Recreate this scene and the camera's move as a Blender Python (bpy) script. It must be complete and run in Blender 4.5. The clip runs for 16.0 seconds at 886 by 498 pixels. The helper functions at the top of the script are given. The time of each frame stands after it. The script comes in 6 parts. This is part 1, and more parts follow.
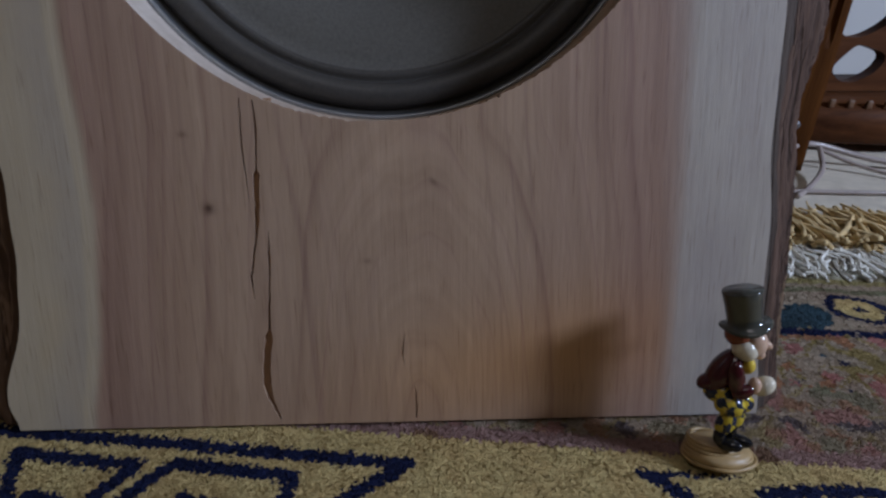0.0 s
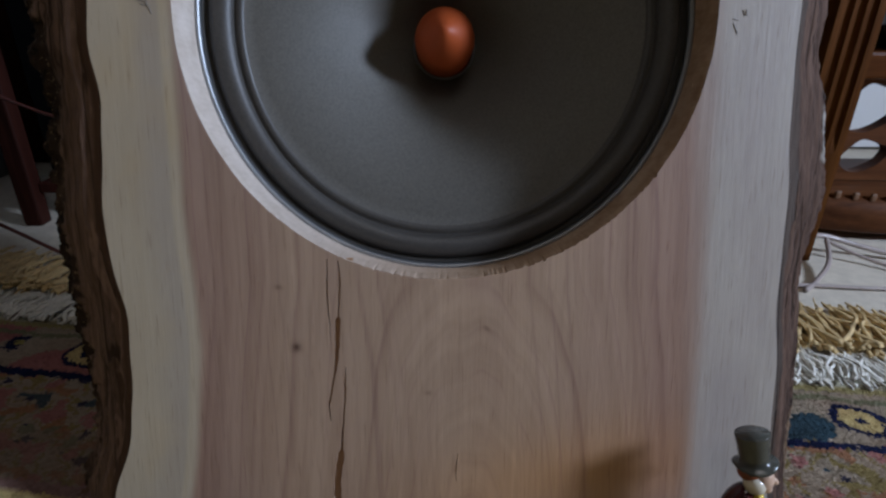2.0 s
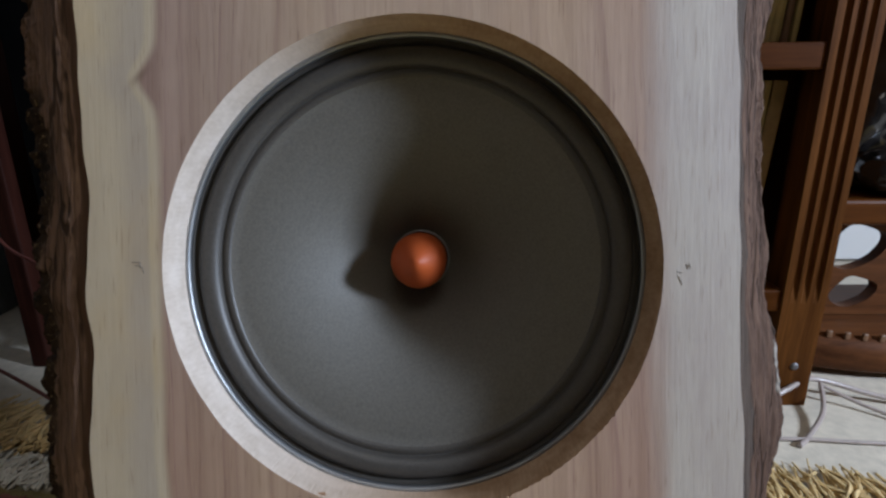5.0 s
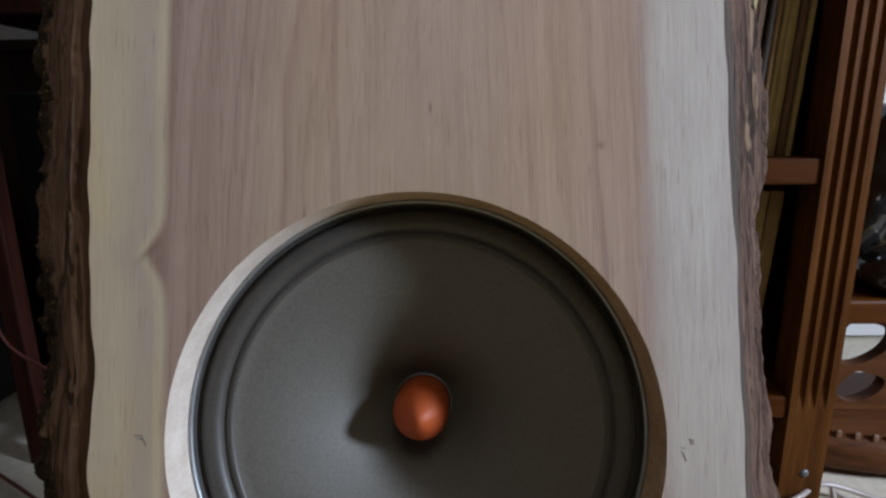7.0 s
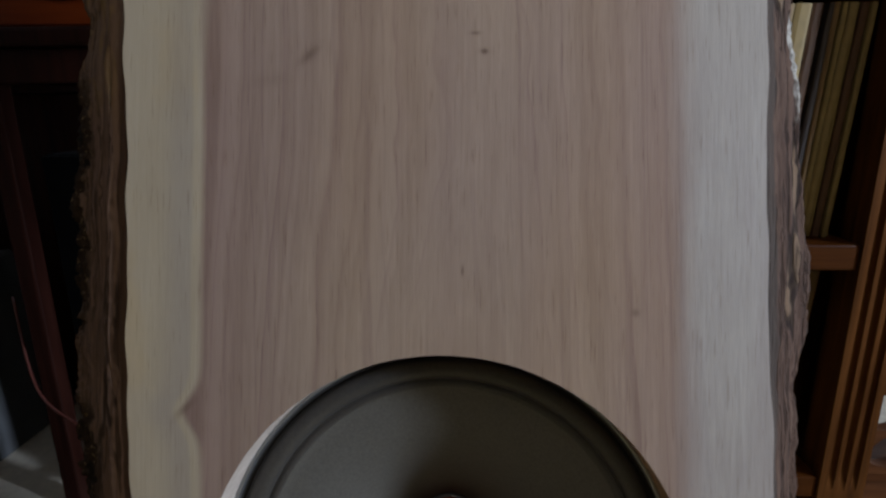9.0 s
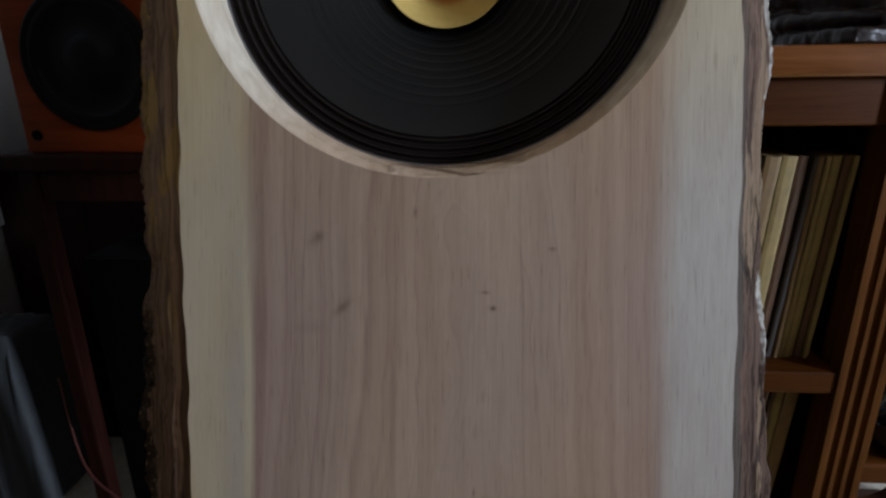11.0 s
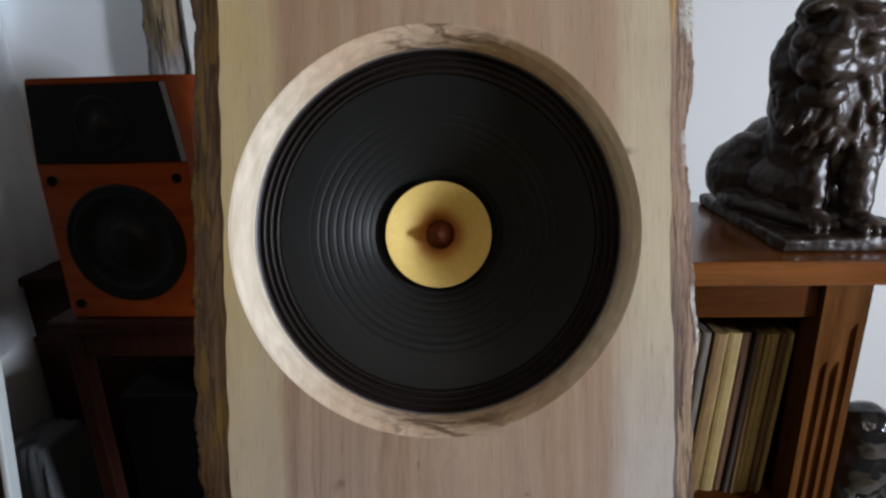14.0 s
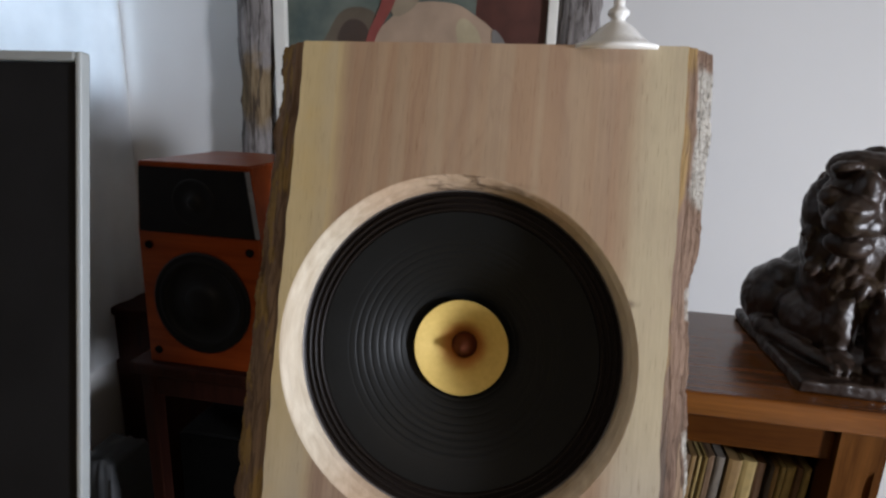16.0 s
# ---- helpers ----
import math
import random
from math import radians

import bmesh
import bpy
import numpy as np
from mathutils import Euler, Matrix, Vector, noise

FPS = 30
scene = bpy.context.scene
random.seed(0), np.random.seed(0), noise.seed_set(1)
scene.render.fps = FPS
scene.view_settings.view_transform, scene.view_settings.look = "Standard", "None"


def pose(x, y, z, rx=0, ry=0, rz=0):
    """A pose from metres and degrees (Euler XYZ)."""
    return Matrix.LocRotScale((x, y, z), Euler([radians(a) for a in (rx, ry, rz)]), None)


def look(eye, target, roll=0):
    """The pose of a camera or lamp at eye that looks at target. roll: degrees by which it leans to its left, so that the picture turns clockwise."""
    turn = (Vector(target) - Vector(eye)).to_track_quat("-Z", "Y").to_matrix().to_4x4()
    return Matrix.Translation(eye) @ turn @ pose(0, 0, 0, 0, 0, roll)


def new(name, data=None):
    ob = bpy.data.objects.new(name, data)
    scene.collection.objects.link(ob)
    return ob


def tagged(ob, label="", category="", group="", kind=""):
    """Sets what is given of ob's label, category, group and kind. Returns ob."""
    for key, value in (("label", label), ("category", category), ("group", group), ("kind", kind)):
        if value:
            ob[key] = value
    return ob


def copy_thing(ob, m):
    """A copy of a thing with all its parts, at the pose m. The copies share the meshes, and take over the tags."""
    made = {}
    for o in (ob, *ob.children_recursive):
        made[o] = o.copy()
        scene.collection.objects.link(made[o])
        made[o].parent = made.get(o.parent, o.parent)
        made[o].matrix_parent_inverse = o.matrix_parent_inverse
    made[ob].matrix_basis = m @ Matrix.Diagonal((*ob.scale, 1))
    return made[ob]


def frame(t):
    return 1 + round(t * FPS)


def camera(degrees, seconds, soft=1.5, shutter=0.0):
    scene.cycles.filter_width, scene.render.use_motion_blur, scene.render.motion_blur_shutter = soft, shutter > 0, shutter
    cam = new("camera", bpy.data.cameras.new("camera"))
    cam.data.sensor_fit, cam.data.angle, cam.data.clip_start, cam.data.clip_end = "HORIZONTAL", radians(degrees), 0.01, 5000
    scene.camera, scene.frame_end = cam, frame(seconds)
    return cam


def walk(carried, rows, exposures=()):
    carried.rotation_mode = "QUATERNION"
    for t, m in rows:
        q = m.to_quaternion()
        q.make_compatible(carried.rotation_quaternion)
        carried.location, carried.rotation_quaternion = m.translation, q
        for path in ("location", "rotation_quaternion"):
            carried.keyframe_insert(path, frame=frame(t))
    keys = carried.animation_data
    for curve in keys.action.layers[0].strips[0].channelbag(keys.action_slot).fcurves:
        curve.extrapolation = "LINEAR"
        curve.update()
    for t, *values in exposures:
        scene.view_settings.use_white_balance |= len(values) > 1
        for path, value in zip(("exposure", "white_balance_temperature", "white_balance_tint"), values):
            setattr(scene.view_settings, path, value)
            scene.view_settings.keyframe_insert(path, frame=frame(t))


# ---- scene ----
cam = camera(76.2, 16.0, soft=2.5)
BACK = pose(0, 0, 0, -15.5, 0, 0)  # the slab leans back; the path is given along the slab
PATH = [
    (0, (-0.006, -0.36, 0.199), (0.046, 1.596, -0.218), -0.6),
    (0.25, (-0.016, -0.3655, 0.205), (0.0335, 1.591, -0.208), -0.15),
    (0.5, (-0.035, -0.376, 0.216), (0.01, 1.582, -0.189), 0.8),
    (0.75, (-0.0355, -0.382, 0.230), (-0.012, 1.580, -0.155), 0.9),
    (1, (-0.034, -0.388, 0.244), (0.03, 1.578, -0.12), 0.8),
    (1.5, (-0.037, -0.403, 0.269), (0.03, 1.57, -0.05), 1.1),
    (2, (-0.039, -0.408, 0.292), (-0.022, 1.567, -0.026), 0.4),
    (2.5, (-0.033, -0.406, 0.321), (-0.015, 1.57, 0.012), 0.4),
    (3, (-0.03, -0.408, 0.342), (-0.021, 1.572, 0.063), 0.4),
    (3.5, (-0.026, -0.414, 0.36), (-0.036, 1.571, 0.116), 0.0),
    (4, (-0.013, -0.413, 0.381), (-0.036, 1.575, 0.163), -0.3),
    (4.2, (-0.011, -0.419, 0.388), (-0.037, 1.573, 0.21), -0.1),
    (6.3, (0.003, -0.42, 0.476), (-0.044, 1.579, 0.5), -0.7),
    (6.5, (0.0, -0.422, 0.486), (-0.049, 1.577, 0.534), -0.7),
    (7, (-0.003, -0.426, 0.519), (-0.044, 1.572, 0.596), -0.3),
    (7.5, (-0.007, -0.426, 0.54), (-0.072, 1.572, 0.616), 0.6),
    (8, (-0.016, -0.413, 0.572), (-0.131, 1.584, 0.594), 0.1),
    (8.5, (-0.013, -0.411, 0.611), (-0.119, 1.586, 0.643), -0.1),
    (9, (-0.012, -0.428, 0.656), (-0.123, 1.569, 0.674), 0.3),
    (9.2, (-0.014, -0.437, 0.681), (-0.128, 1.56, 0.643), 0.2),
    (11.3, (-0.015, -0.51, 0.916), (-0.154, 1.482, 0.813), 0.3),
    (11.5, (-0.012, -0.518, 0.939), (-0.143, 1.474, 0.813), 0.4),
    (12, (-0.014, -0.529, 0.994), (-0.149, 1.462, 0.863), -0.4),
    (12.5, (-0.012, -0.54, 1.034), (-0.138, 1.45, 0.879), -0.6),
    (13, (-0.009, -0.564, 1.081), (-0.134, 1.428, 0.953), -0.7),
    (13.5, (-0.013, -0.593, 1.122), (-0.147, 1.4, 1.038), -1.0),
    (14, (-0.004, -0.617, 1.156), (-0.131, 1.378, 1.087), -0.8),
    (14.5, (0.009, -0.632, 1.187), (-0.133, 1.362, 1.142), -1.3),
    (15, (0.023, -0.654, 1.218), (-0.177, 1.336, 1.233), -1.7),
    (15.5, (0.038, -0.681, 1.239), (-0.253, 1.297, 1.262), -1.6),
    (16, (0.054, -0.7, 1.27), (-0.31, 1.266, 1.308), 4.9),
]
EXPOSURE = [(0, -0.72, 5620, 17), (1.0, -0.56, 5600, 16), (1.8, -0.42, 5650, 15), (3.5, -0.08, 5820, 12), (6.5, 0.14, 6050, 13), (8, -0.28, 6050, 13), (9.2, -0.48, 6050, 13), (11.3, -0.58, 6000, 12), (12.5, -0.28, 6000, 12), (14.5, 0.0, 6600, 14), (15.5, -0.04, 6650, 14), (16, -0.1, 6800, 16)]
walk(cam, [(t, BACK @ look(eye, goal, roll)) for t, eye, goal, roll in PATH], EXPOSURE)

# ---- world, windows, light ----
world = bpy.data.worlds.new("sky")
world.use_nodes = True
scene.world = world
wn = world.node_tree
sky = wn.nodes.new("ShaderNodeTexSky")
sky.sky_type, sky.sun_disc = "NISHITA", False
sky.sun_elevation, sky.sun_rotation, sky.ozone_density, sky.dust_density = radians(48), radians(120), 5.0, 0.2
wn.nodes["Background"].inputs["Strength"].default_value = 0.15
wn.links.new(sky.outputs["Color"], wn.nodes["Background"].inputs["Color"])


def window_light(name, eye, target, sx, sy, watts, colour):
    d = bpy.data.lights.new(name, "AREA")
    d.shape, d.size, d.size_y, d.energy, d.color = "RECTANGLE", sx, sy, watts, colour
    ob = new(name, d)
    ob.matrix_world = look(eye, target)
    return ob


# daylight in the openings of the two windows, and fill from an added skylight
window_light("window_and_added_daylight", (2.14, -0.54, 1.18), (0, -0.54, 1.12), 0.27, 0.42, 88, (0.775, 0.875, 1.0))
window_light("window_and_added_daylight", (-1.30, 0.80, 1.81), (0, 0.80, 1.81), 0.80, 0.74, 4.4, (0.60, 0.80, 1.0))
# added fill from above; no such opening is known
window_light("window_and_added_daylight", (0.2, -1.25, 2.47), (0.2, -1.20, 0), 1.0, 0.8, 8.5, (1.0, 0.86, 0.66))

# ---- materials ----


class Nodes:
    """Short-hand for a node material with a principled shader."""

    def __init__(self, name, rough=0.6, metal=0.0, spec=0.5):
        self.mat = bpy.data.materials.new(name)
        self.mat.use_nodes = True
        self.t = self.mat.node_tree
        self.p = self.t.nodes["Principled BSDF"]
        self.p.inputs["Roughness"].default_value = rough
        self.p.inputs["Metallic"].default_value = metal
        self.p.inputs["Specular IOR Level"].default_value = spec
        self.co = self.t.nodes.new("ShaderNodeTexCoord").outputs["Object"]

    def put(self, sock, value):
        if hasattr(value, "is_linked"):
            self.t.links.new(value, sock)
        else:
            sock.default_value = value

    def scaled(self, sx, sy, sz, co=None):
        m = self.t.nodes.new("ShaderNodeMapping")
        m.inputs["Scale"].default_value = (sx, sy, sz)
        self.t.links.new(co or self.co, m.inputs["Vector"])
        return m.outputs["Vector"]

    def noise(self, scale, detail=4.0, rough=0.55, vec=None, warp=0.0):
        n = self.t.nodes.new("ShaderNodeTexNoise")
        n.inputs["Scale"].default_value, n.inputs["Detail"].default_value = scale, detail
        n.inputs["Roughness"].default_value, n.inputs["Distortion"].default_value = rough, warp
        self.t.links.new(vec or self.co, n.inputs["Vector"])
        return n.outputs["Fac"]

    def voronoi(self, scale, vec=None, feature="F1", out="Distance"):
        n = self.t.nodes.new("ShaderNodeTexVoronoi")
        n.feature = feature
        n.inputs["Scale"].default_value = scale
        self.t.links.new(vec or self.co, n.inputs["Vector"])
        return n.outputs[out]

    def m(self, op, a, b=0.0, c=0.0):
        n = self.t.nodes.new("ShaderNodeMath")
        n.operation = op
        for sock, v in zip(n.inputs, (a, b, c)):
            self.put(sock, v)
        return n.outputs[0]

    def step(self, v, lo, hi):
        n = self.t.nodes.new("ShaderNodeMapRange")
        n.interpolation_type = "SMOOTHSTEP"
        self.put(n.inputs["Value"], v)
        self.put(n.inputs["From Min"], lo)
        self.put(n.inputs["From Max"], hi)
        return n.outputs["Result"]

    def ramp(self, fac, *stops):
        n = self.t.nodes.new("ShaderNodeValToRGB")
        e = n.color_ramp.elements
        while len(e) < len(stops):
            e.new(0.5)
        for el, (pos, c) in zip(e, stops):
            el.position, el.color = pos, (*c, 1)
        self.put(n.inputs["Fac"], fac)
        return n.outputs["Color"]

    def mix(self, fac, a, b, mode="MIX"):
        n = self.t.nodes.new("ShaderNodeMix")
        n.data_type, n.blend_type = "RGBA", mode
        self.put(n.inputs[0], fac)
        for sock, v in ((n.inputs[6], a), (n.inputs[7], b)):
            self.put(sock, (*v, 1) if isinstance(v, tuple) else v)
        return n.outputs[2]

    def xyz(self, vec=None):
        n = self.t.nodes.new("ShaderNodeSeparateXYZ")
        self.t.links.new(vec or self.co, n.inputs[0])
        return n.outputs

    def colour(self, c):
        self.put(self.p.inputs["Base Color"], (*c, 1) if isinstance(c, tuple) else c)
        return self

    def rough(self, r):
        self.put(self.p.inputs["Roughness"], r)
        return self

    def bump(self, height, strength=0.3, dist=0.002):
        n = self.t.nodes.new("ShaderNodeBump")
        n.inputs["Strength"].default_value, n.inputs["Distance"].default_value = strength, dist
        self.t.links.new(height, n.inputs["Height"])
        self.t.links.new(n.outputs["Normal"], self.p.inputs["Normal"])
        return self


def plain(name, c, rough=0.6, metal=0.0, vary=0.25, scale=40.0, bump=0.1, spec=0.5):
    """A surface of one colour with mottling at two scales and a fine relief."""
    k = Nodes(name, rough, metal, spec)
    a = k.m("MULTIPLY_ADD", k.noise(scale, 5), 0.6, k.m("MULTIPLY", k.noise(scale * 0.12, 3), 0.4))
    lo, hi = tuple(v * (1 - vary) for v in c), tuple(min(1, v * (1 + vary)) for v in c)
    k.colour(k.ramp(a, (0.3, lo), (0.7, hi)))
    k.rough(k.m("MULTIPLY_ADD", a, 0.25, rough - 0.12))
    k.bump(k.noise(scale * 4, 3), bump, 0.001)
    return k.mat


def timber(name, dark, light, rough=0.4, along="z", freq=90.0, spec=0.22):
    """Stained furniture wood with grain along one axis."""
    k = Nodes(name, rough, 0, spec)
    sc = {"x": (0.06, 1, 1), "y": (1, 0.06, 1), "z": (1, 1, 0.06)}[along]
    v = k.scaled(*sc)
    g = k.noise(freq, 6, 0.6, v, 0.6)
    f = k.noise(freq * 6, 3, 0.6, v)
    big = k.noise(6, 3)
    fac = k.m("ADD", k.m("MULTIPLY", g, 0.6), k.m("ADD", k.m("MULTIPLY", f, 0.2), k.m("MULTIPLY", big, 0.2)))
    k.colour(k.ramp(fac, (0.34, dark), (0.64, light)))
    k.rough(k.m("MULTIPLY_ADD", fac, 0.3, rough - 0.15))
    k.bump(k.m("ADD", g, f), 0.12, 0.0008)
    return k.mat


# small knots and marks in the face: x, height, half width, half height, lean, depth of colour
KNOTS = ((-0.145, 0.151, 0.0035, 0.0035, 0, 0.9), (-0.002, 0.166, 0.0025, 0.003, -0.6, 0.5), (-0.157, 0.197, 0.0028, 0.002, 0, 0.5),
         (-0.046, 0.115, 0.003, 0.002, 0, 0.35), (-0.021, 0.643, 0.0012, 0.004, 0, 0.6), (0.108, 0.613, 0.003, 0.003, 0, 0.45),
         (-0.005, 0.810, 0.0030, 0.0022, 0, 0.8), (-0.012, 0.824, 0.004, 0.0016, 0, 0.5), (-0.140, 0.809, 0.005, 0.007, 0.8, 0.5),
         (-0.170, 0.790, 0.016, 0.006, 0.9, 0.14), (-0.161, 0.873, 0.004, 0.004, 0, 0.4), (-0.236, 0.535, 0.004, 0.007, 0.8, 0.45),
         # the wide streak over the upper opening: dark inclusion plus its top bevel's painted shade
         (-0.070, 1.371, 0.030, 0.004, 0, 0.75), (0.152, 1.236, 0.009, 0.004, 0.4, 0.7), (-0.035, 1.368, 0.05, 0.004, 0, 0.5),
         (-0.098, 1.366, 0.012, 0.006, 0.5, 0.6), (-0.0743, 0.8946, 0.0018, 0.004, 0, 0.5), (0.0462, 0.863, 0.003, 0.002, 0, 0.5),
         (-0.165, 0.8696, 0.006, 0.006, 0.6, 0.3), (-0.052, 0.930, 0.05, 0.0022, 0, 0.45), (0.036, 0.952, 0.014, 0.0035, 1.2, 0.4), (-0.02, 0.934, 0.035, 0.0016, 0, 0.4))


def slab_wood():
    """Walnut slab: mauve heartwood, pale sapwood on both sides, rings round a pith behind the face."""
    k = Nodes("walnut_slab", 0.5, 0, 0.5)
    x, y, z = k.xyz()

    def line_noise(w, scale, detail):
        n = k.t.nodes.new("ShaderNodeTexNoise")
        n.noise_dimensions = "1D"
        n.inputs["Scale"].default_value, n.inputs["Detail"].default_value = scale, detail
        k.put(n.inputs["W"], w)
        return n.outputs["Fac"]

    def hump(at, half):
        return k.m("EXPONENT", k.m("MULTIPLY", k.m("POWER", k.m("ABSOLUTE", k.m("DIVIDE", k.m("SUBTRACT", z, at), half)), 2), -1.0))
    slow = k.noise(2.2, 2, 0.5, k.scaled(1.0, 1.0, 0.8))
    mid = k.noise(9, 3, 0.55, k.scaled(1.0, 1.0, 0.35))
    wav = k.noise(26, 4, 0.55, k.scaled(1.0, 1.0, 0.22))
    # distance from the pith, which runs up the slab at a varying depth
    px = k.m("ADD", x, k.m("ADD", 0.012, k.m("MULTIPLY", k.m("SUBTRACT", slow, 0.5), 0.05)))
    depth = k.m("ADD", 0.012, k.m("ADD", k.m("MULTIPLY_ADD", k.m("MINIMUM", z, 0.2), 0.26, k.m("MULTIPLY", z, 0.05)), k.m("MULTIPLY", k.m("SUBTRACT", mid, 0.5), 0.055)))
    py = k.m("SUBTRACT", y, depth)
    r = k.m("SQRT", k.m("ADD", k.m("MULTIPLY", px, px), k.m("MULTIPLY", py, py)))
    r = k.m("ADD", r, k.m("MULTIPLY", k.m("SUBTRACT", wav, 0.5), 0.0045))
    ring = line_noise(r, 190.0, 3.0)
    late = line_noise(r, 62.0, 1.5)
    fibre = k.noise(420, 3, 0.6, k.scaled(1, 1, 0.025))
    streak = k.noise(70, 4, 0.6, k.scaled(1, 1, 0.03))
    fine = k.noise(900, 2, 0.6, k.scaled(1, 1, 0.012))
    fac = k.m("ADD", k.m("MULTIPLY", ring, 0.20), k.m("ADD", k.m("MULTIPLY", late, 0.30), k.m("ADD", k.m("MULTIPLY", fibre, 0.20), k.m("ADD", k.m("MULTIPLY", streak, 0.20), k.m("MULTIPLY", fine, 0.14)))))
    heart = k.ramp(fac, (0.38, (0.312, 0.228, 0.170)), (0.49, (0.366, 0.274, 0.206)), (0.60, (0.415, 0.318, 0.242)))
    # growth rings: each darkens slowly outwards and breaks off at a thin line
    wide = k.m("ADD", k.m("MULTIPLY", r, 115.0), k.m("MULTIPLY", line_noise(r, 34.0, 2.0), 3.4))
    saw = k.m("FRACT", wide)
    line = k.m("MULTIPLY", k.m("POWER", saw, 5.0), k.m("SUBTRACT", 1.0, k.step(saw, 0.90, 1.0)))
    shows = k.m("MULTIPLY", k.step(k.noise(16, 3, 0.55, k.scaled(1, 1, 0.10)), 0.33, 0.56), k.step(line_noise(k.m("FLOOR", wide), 7.3, 0.0), 0.36, 0.62))
    heart = k.mix(k.m("MULTIPLY", k.m("MULTIPLY", line, shows), 0.85), heart, (0.72, 0.65, 0.70), "MULTIPLY")
    heart = k.mix(k.m("MULTIPLY", k.m("POWER", saw, 2.0), k.m("MULTIPLY", shows, 0.45)), heart, (0.88, 0.83, 0.86), "MULTIPLY")
    # thin dark streaks that follow the grain
    along = line_noise(k.m("ADD", k.m("ADD", k.m("MULTIPLY", x, 0.7), k.m("MULTIPLY", r, 0.3)), k.m("MULTIPLY", k.noise(5, 2, 0.5, k.scaled(1, 1, 0.5)), 0.016)), 75.0, 2.0)
    thin = k.m("SUBTRACT", 1.0, k.step(k.m("ABSOLUTE", k.m("SUBTRACT", along, 0.47)), 0.0, 0.035))
    heart = k.mix(k.m("MULTIPLY", thin, k.m("MULTIPLY", k.step(k.noise(30, 3, 0.5, k.scaled(1, 1, 0.05)), 0.42, 0.66), 0.55)), heart, (0.72, 0.66, 0.72), "MULTIPLY")
    heart = k.mix(k.m("SUBTRACT", 1.0, k.step(z, 0.22, 0.42)), heart, (1.05, 0.98, 0.91), "MULTIPLY")
    # mauve in the middle of the trunk's length, tan towards the top
    heart = k.mix(k.m("MULTIPLY", hump(0.76, 0.13), 0.35), heart, (0.95, 0.91, 1.00), "MULTIPLY")
    heart = k.mix(k.step(z, 0.85, 1.15), heart, (1.10, 1.05, 0.87), "MULTIPLY")
    side = k.step(k.m("ABSOLUTE", k.m("ADD", px, 0.03)), 0.06, 0.19)
    heart = k.mix(k.m("MULTIPLY", side, 0.6), heart, (0.91, 0.87, 0.91), "MULTIPLY")
    tone = k.noise(4, 3, 0.5, k.scaled(1, 1, 0.25))
    heart = k.mix(k.m("MULTIPLY", k.step(tone, 0.40, 0.68), 0.8), heart, (0.97, 0.87, 0.70), "MULTIPLY")
    heart = k.mix(k.m("MULTIPLY", k.step(k.noise(11, 2, 0.5, k.scaled(1, 1, 0.12)), 0.40, 0.72), 0.85), heart, (0.87, 0.83, 0.86), "MULTIPLY")
    heart = k.mix(k.m("MULTIPLY", k.step(z, 1.0, 1.25), 0.5), heart, (0.385, 0.270, 0.180))
    # broad tan and pink bands in the upper part
    bands = k.step(line_noise(k.m("ADD", x, k.m("MULTIPLY", wav, 0.010)), 30.0, 1.0), 0.42, 0.60)
    heart = k.mix(k.m("MULTIPLY", k.m("MULTIPLY", bands, k.step(z, 1.0, 1.3)), 0.6), heart, (0.93, 0.80, 0.74), "MULTIPLY")
    dash = k.noise(330, 3, 0.65, k.scaled(1, 1, 0.055), 0.15)
    heart = k.mix(k.m("MULTIPLY", k.step(dash, 0.56, 0.70), 0.5), heart, (1.14, 1.13, 1.12), "MULTIPLY")
    heart = k.mix(k.m("MULTIPLY", k.m("SUBTRACT", 1.0, k.step(dash, 0.32, 0.44)), 0.5), heart, (0.88, 0.86, 0.86), "MULTIPLY")
    sapf = k.m("ADD", k.m("MULTIPLY", fibre, 0.25), k.m("ADD", k.m("MULTIPLY", streak, 0.20), k.m("ADD", k.m("MULTIPLY", dash, 0.25), k.m("MULTIPLY", mid, 0.30))))
    sap = k.ramp(sapf, (0.34, (0.440, 0.362, 0.252)), (0.50, (0.480, 0.404, 0.290)), (0.66, (0.515, 0.446, 0.330)))
    sap = k.mix(k.step(k.noise(7, 3, 0.5, k.scaled(1, 1, 0.3)), 0.42, 0.65), sap, (0.88, 0.86, 0.84), "MULTIPLY")
    sap = k.mix(k.m("MULTIPLY", k.step(k.noise(15, 3, 0.6, k.scaled(1, 1, 0.5)), 0.50, 0.66), 0.5), sap, (1.06, 0.98, 0.80), "MULTIPLY")
    fleck = k.noise(240, 4, 0.7, k.scaled(1, 1, 0.09))
    pale = k.ramp(k.m("ADD", k.m("MULTIPLY", sapf, 0.6), k.m("MULTIPLY", fleck, 0.4)), (0.32, (0.372, 0.332, 0.292)), (0.50, (0.430, 0.386, 0.342)), (0.68, (0.480, 0.436, 0.390)))
    pale = k.mix(k.m("MULTIPLY", k.step(k.noise(18, 4, 0.6, k.scaled(1, 1, 0.3)), 0.40, 0.68), 0.8), pale, (0.86, 0.83, 0.85), "MULTIPLY")
    sap = k.mix(k.step(x, -0.1, 0.1), sap, pale)
    sap = k.mix(k.step(z, 0.85, 1.15), sap, (1.20, 1.12, 0.84), "MULTIPLY")
    # left border: it bows out low down, and a small branch breaks it
    bow = k.m("ADD", k.m("MULTIPLY", hump(0.16, 0.07), -0.006), k.m("ADD", k.m("MULTIPLY", hump(0.0, 0.05), 0.012), k.m("MULTIPLY", k.step(z, 0.85, 1.0), 0.006)))
    branch = k.m("MULTIPLY", hump(0.533, 0.017), 0.013)
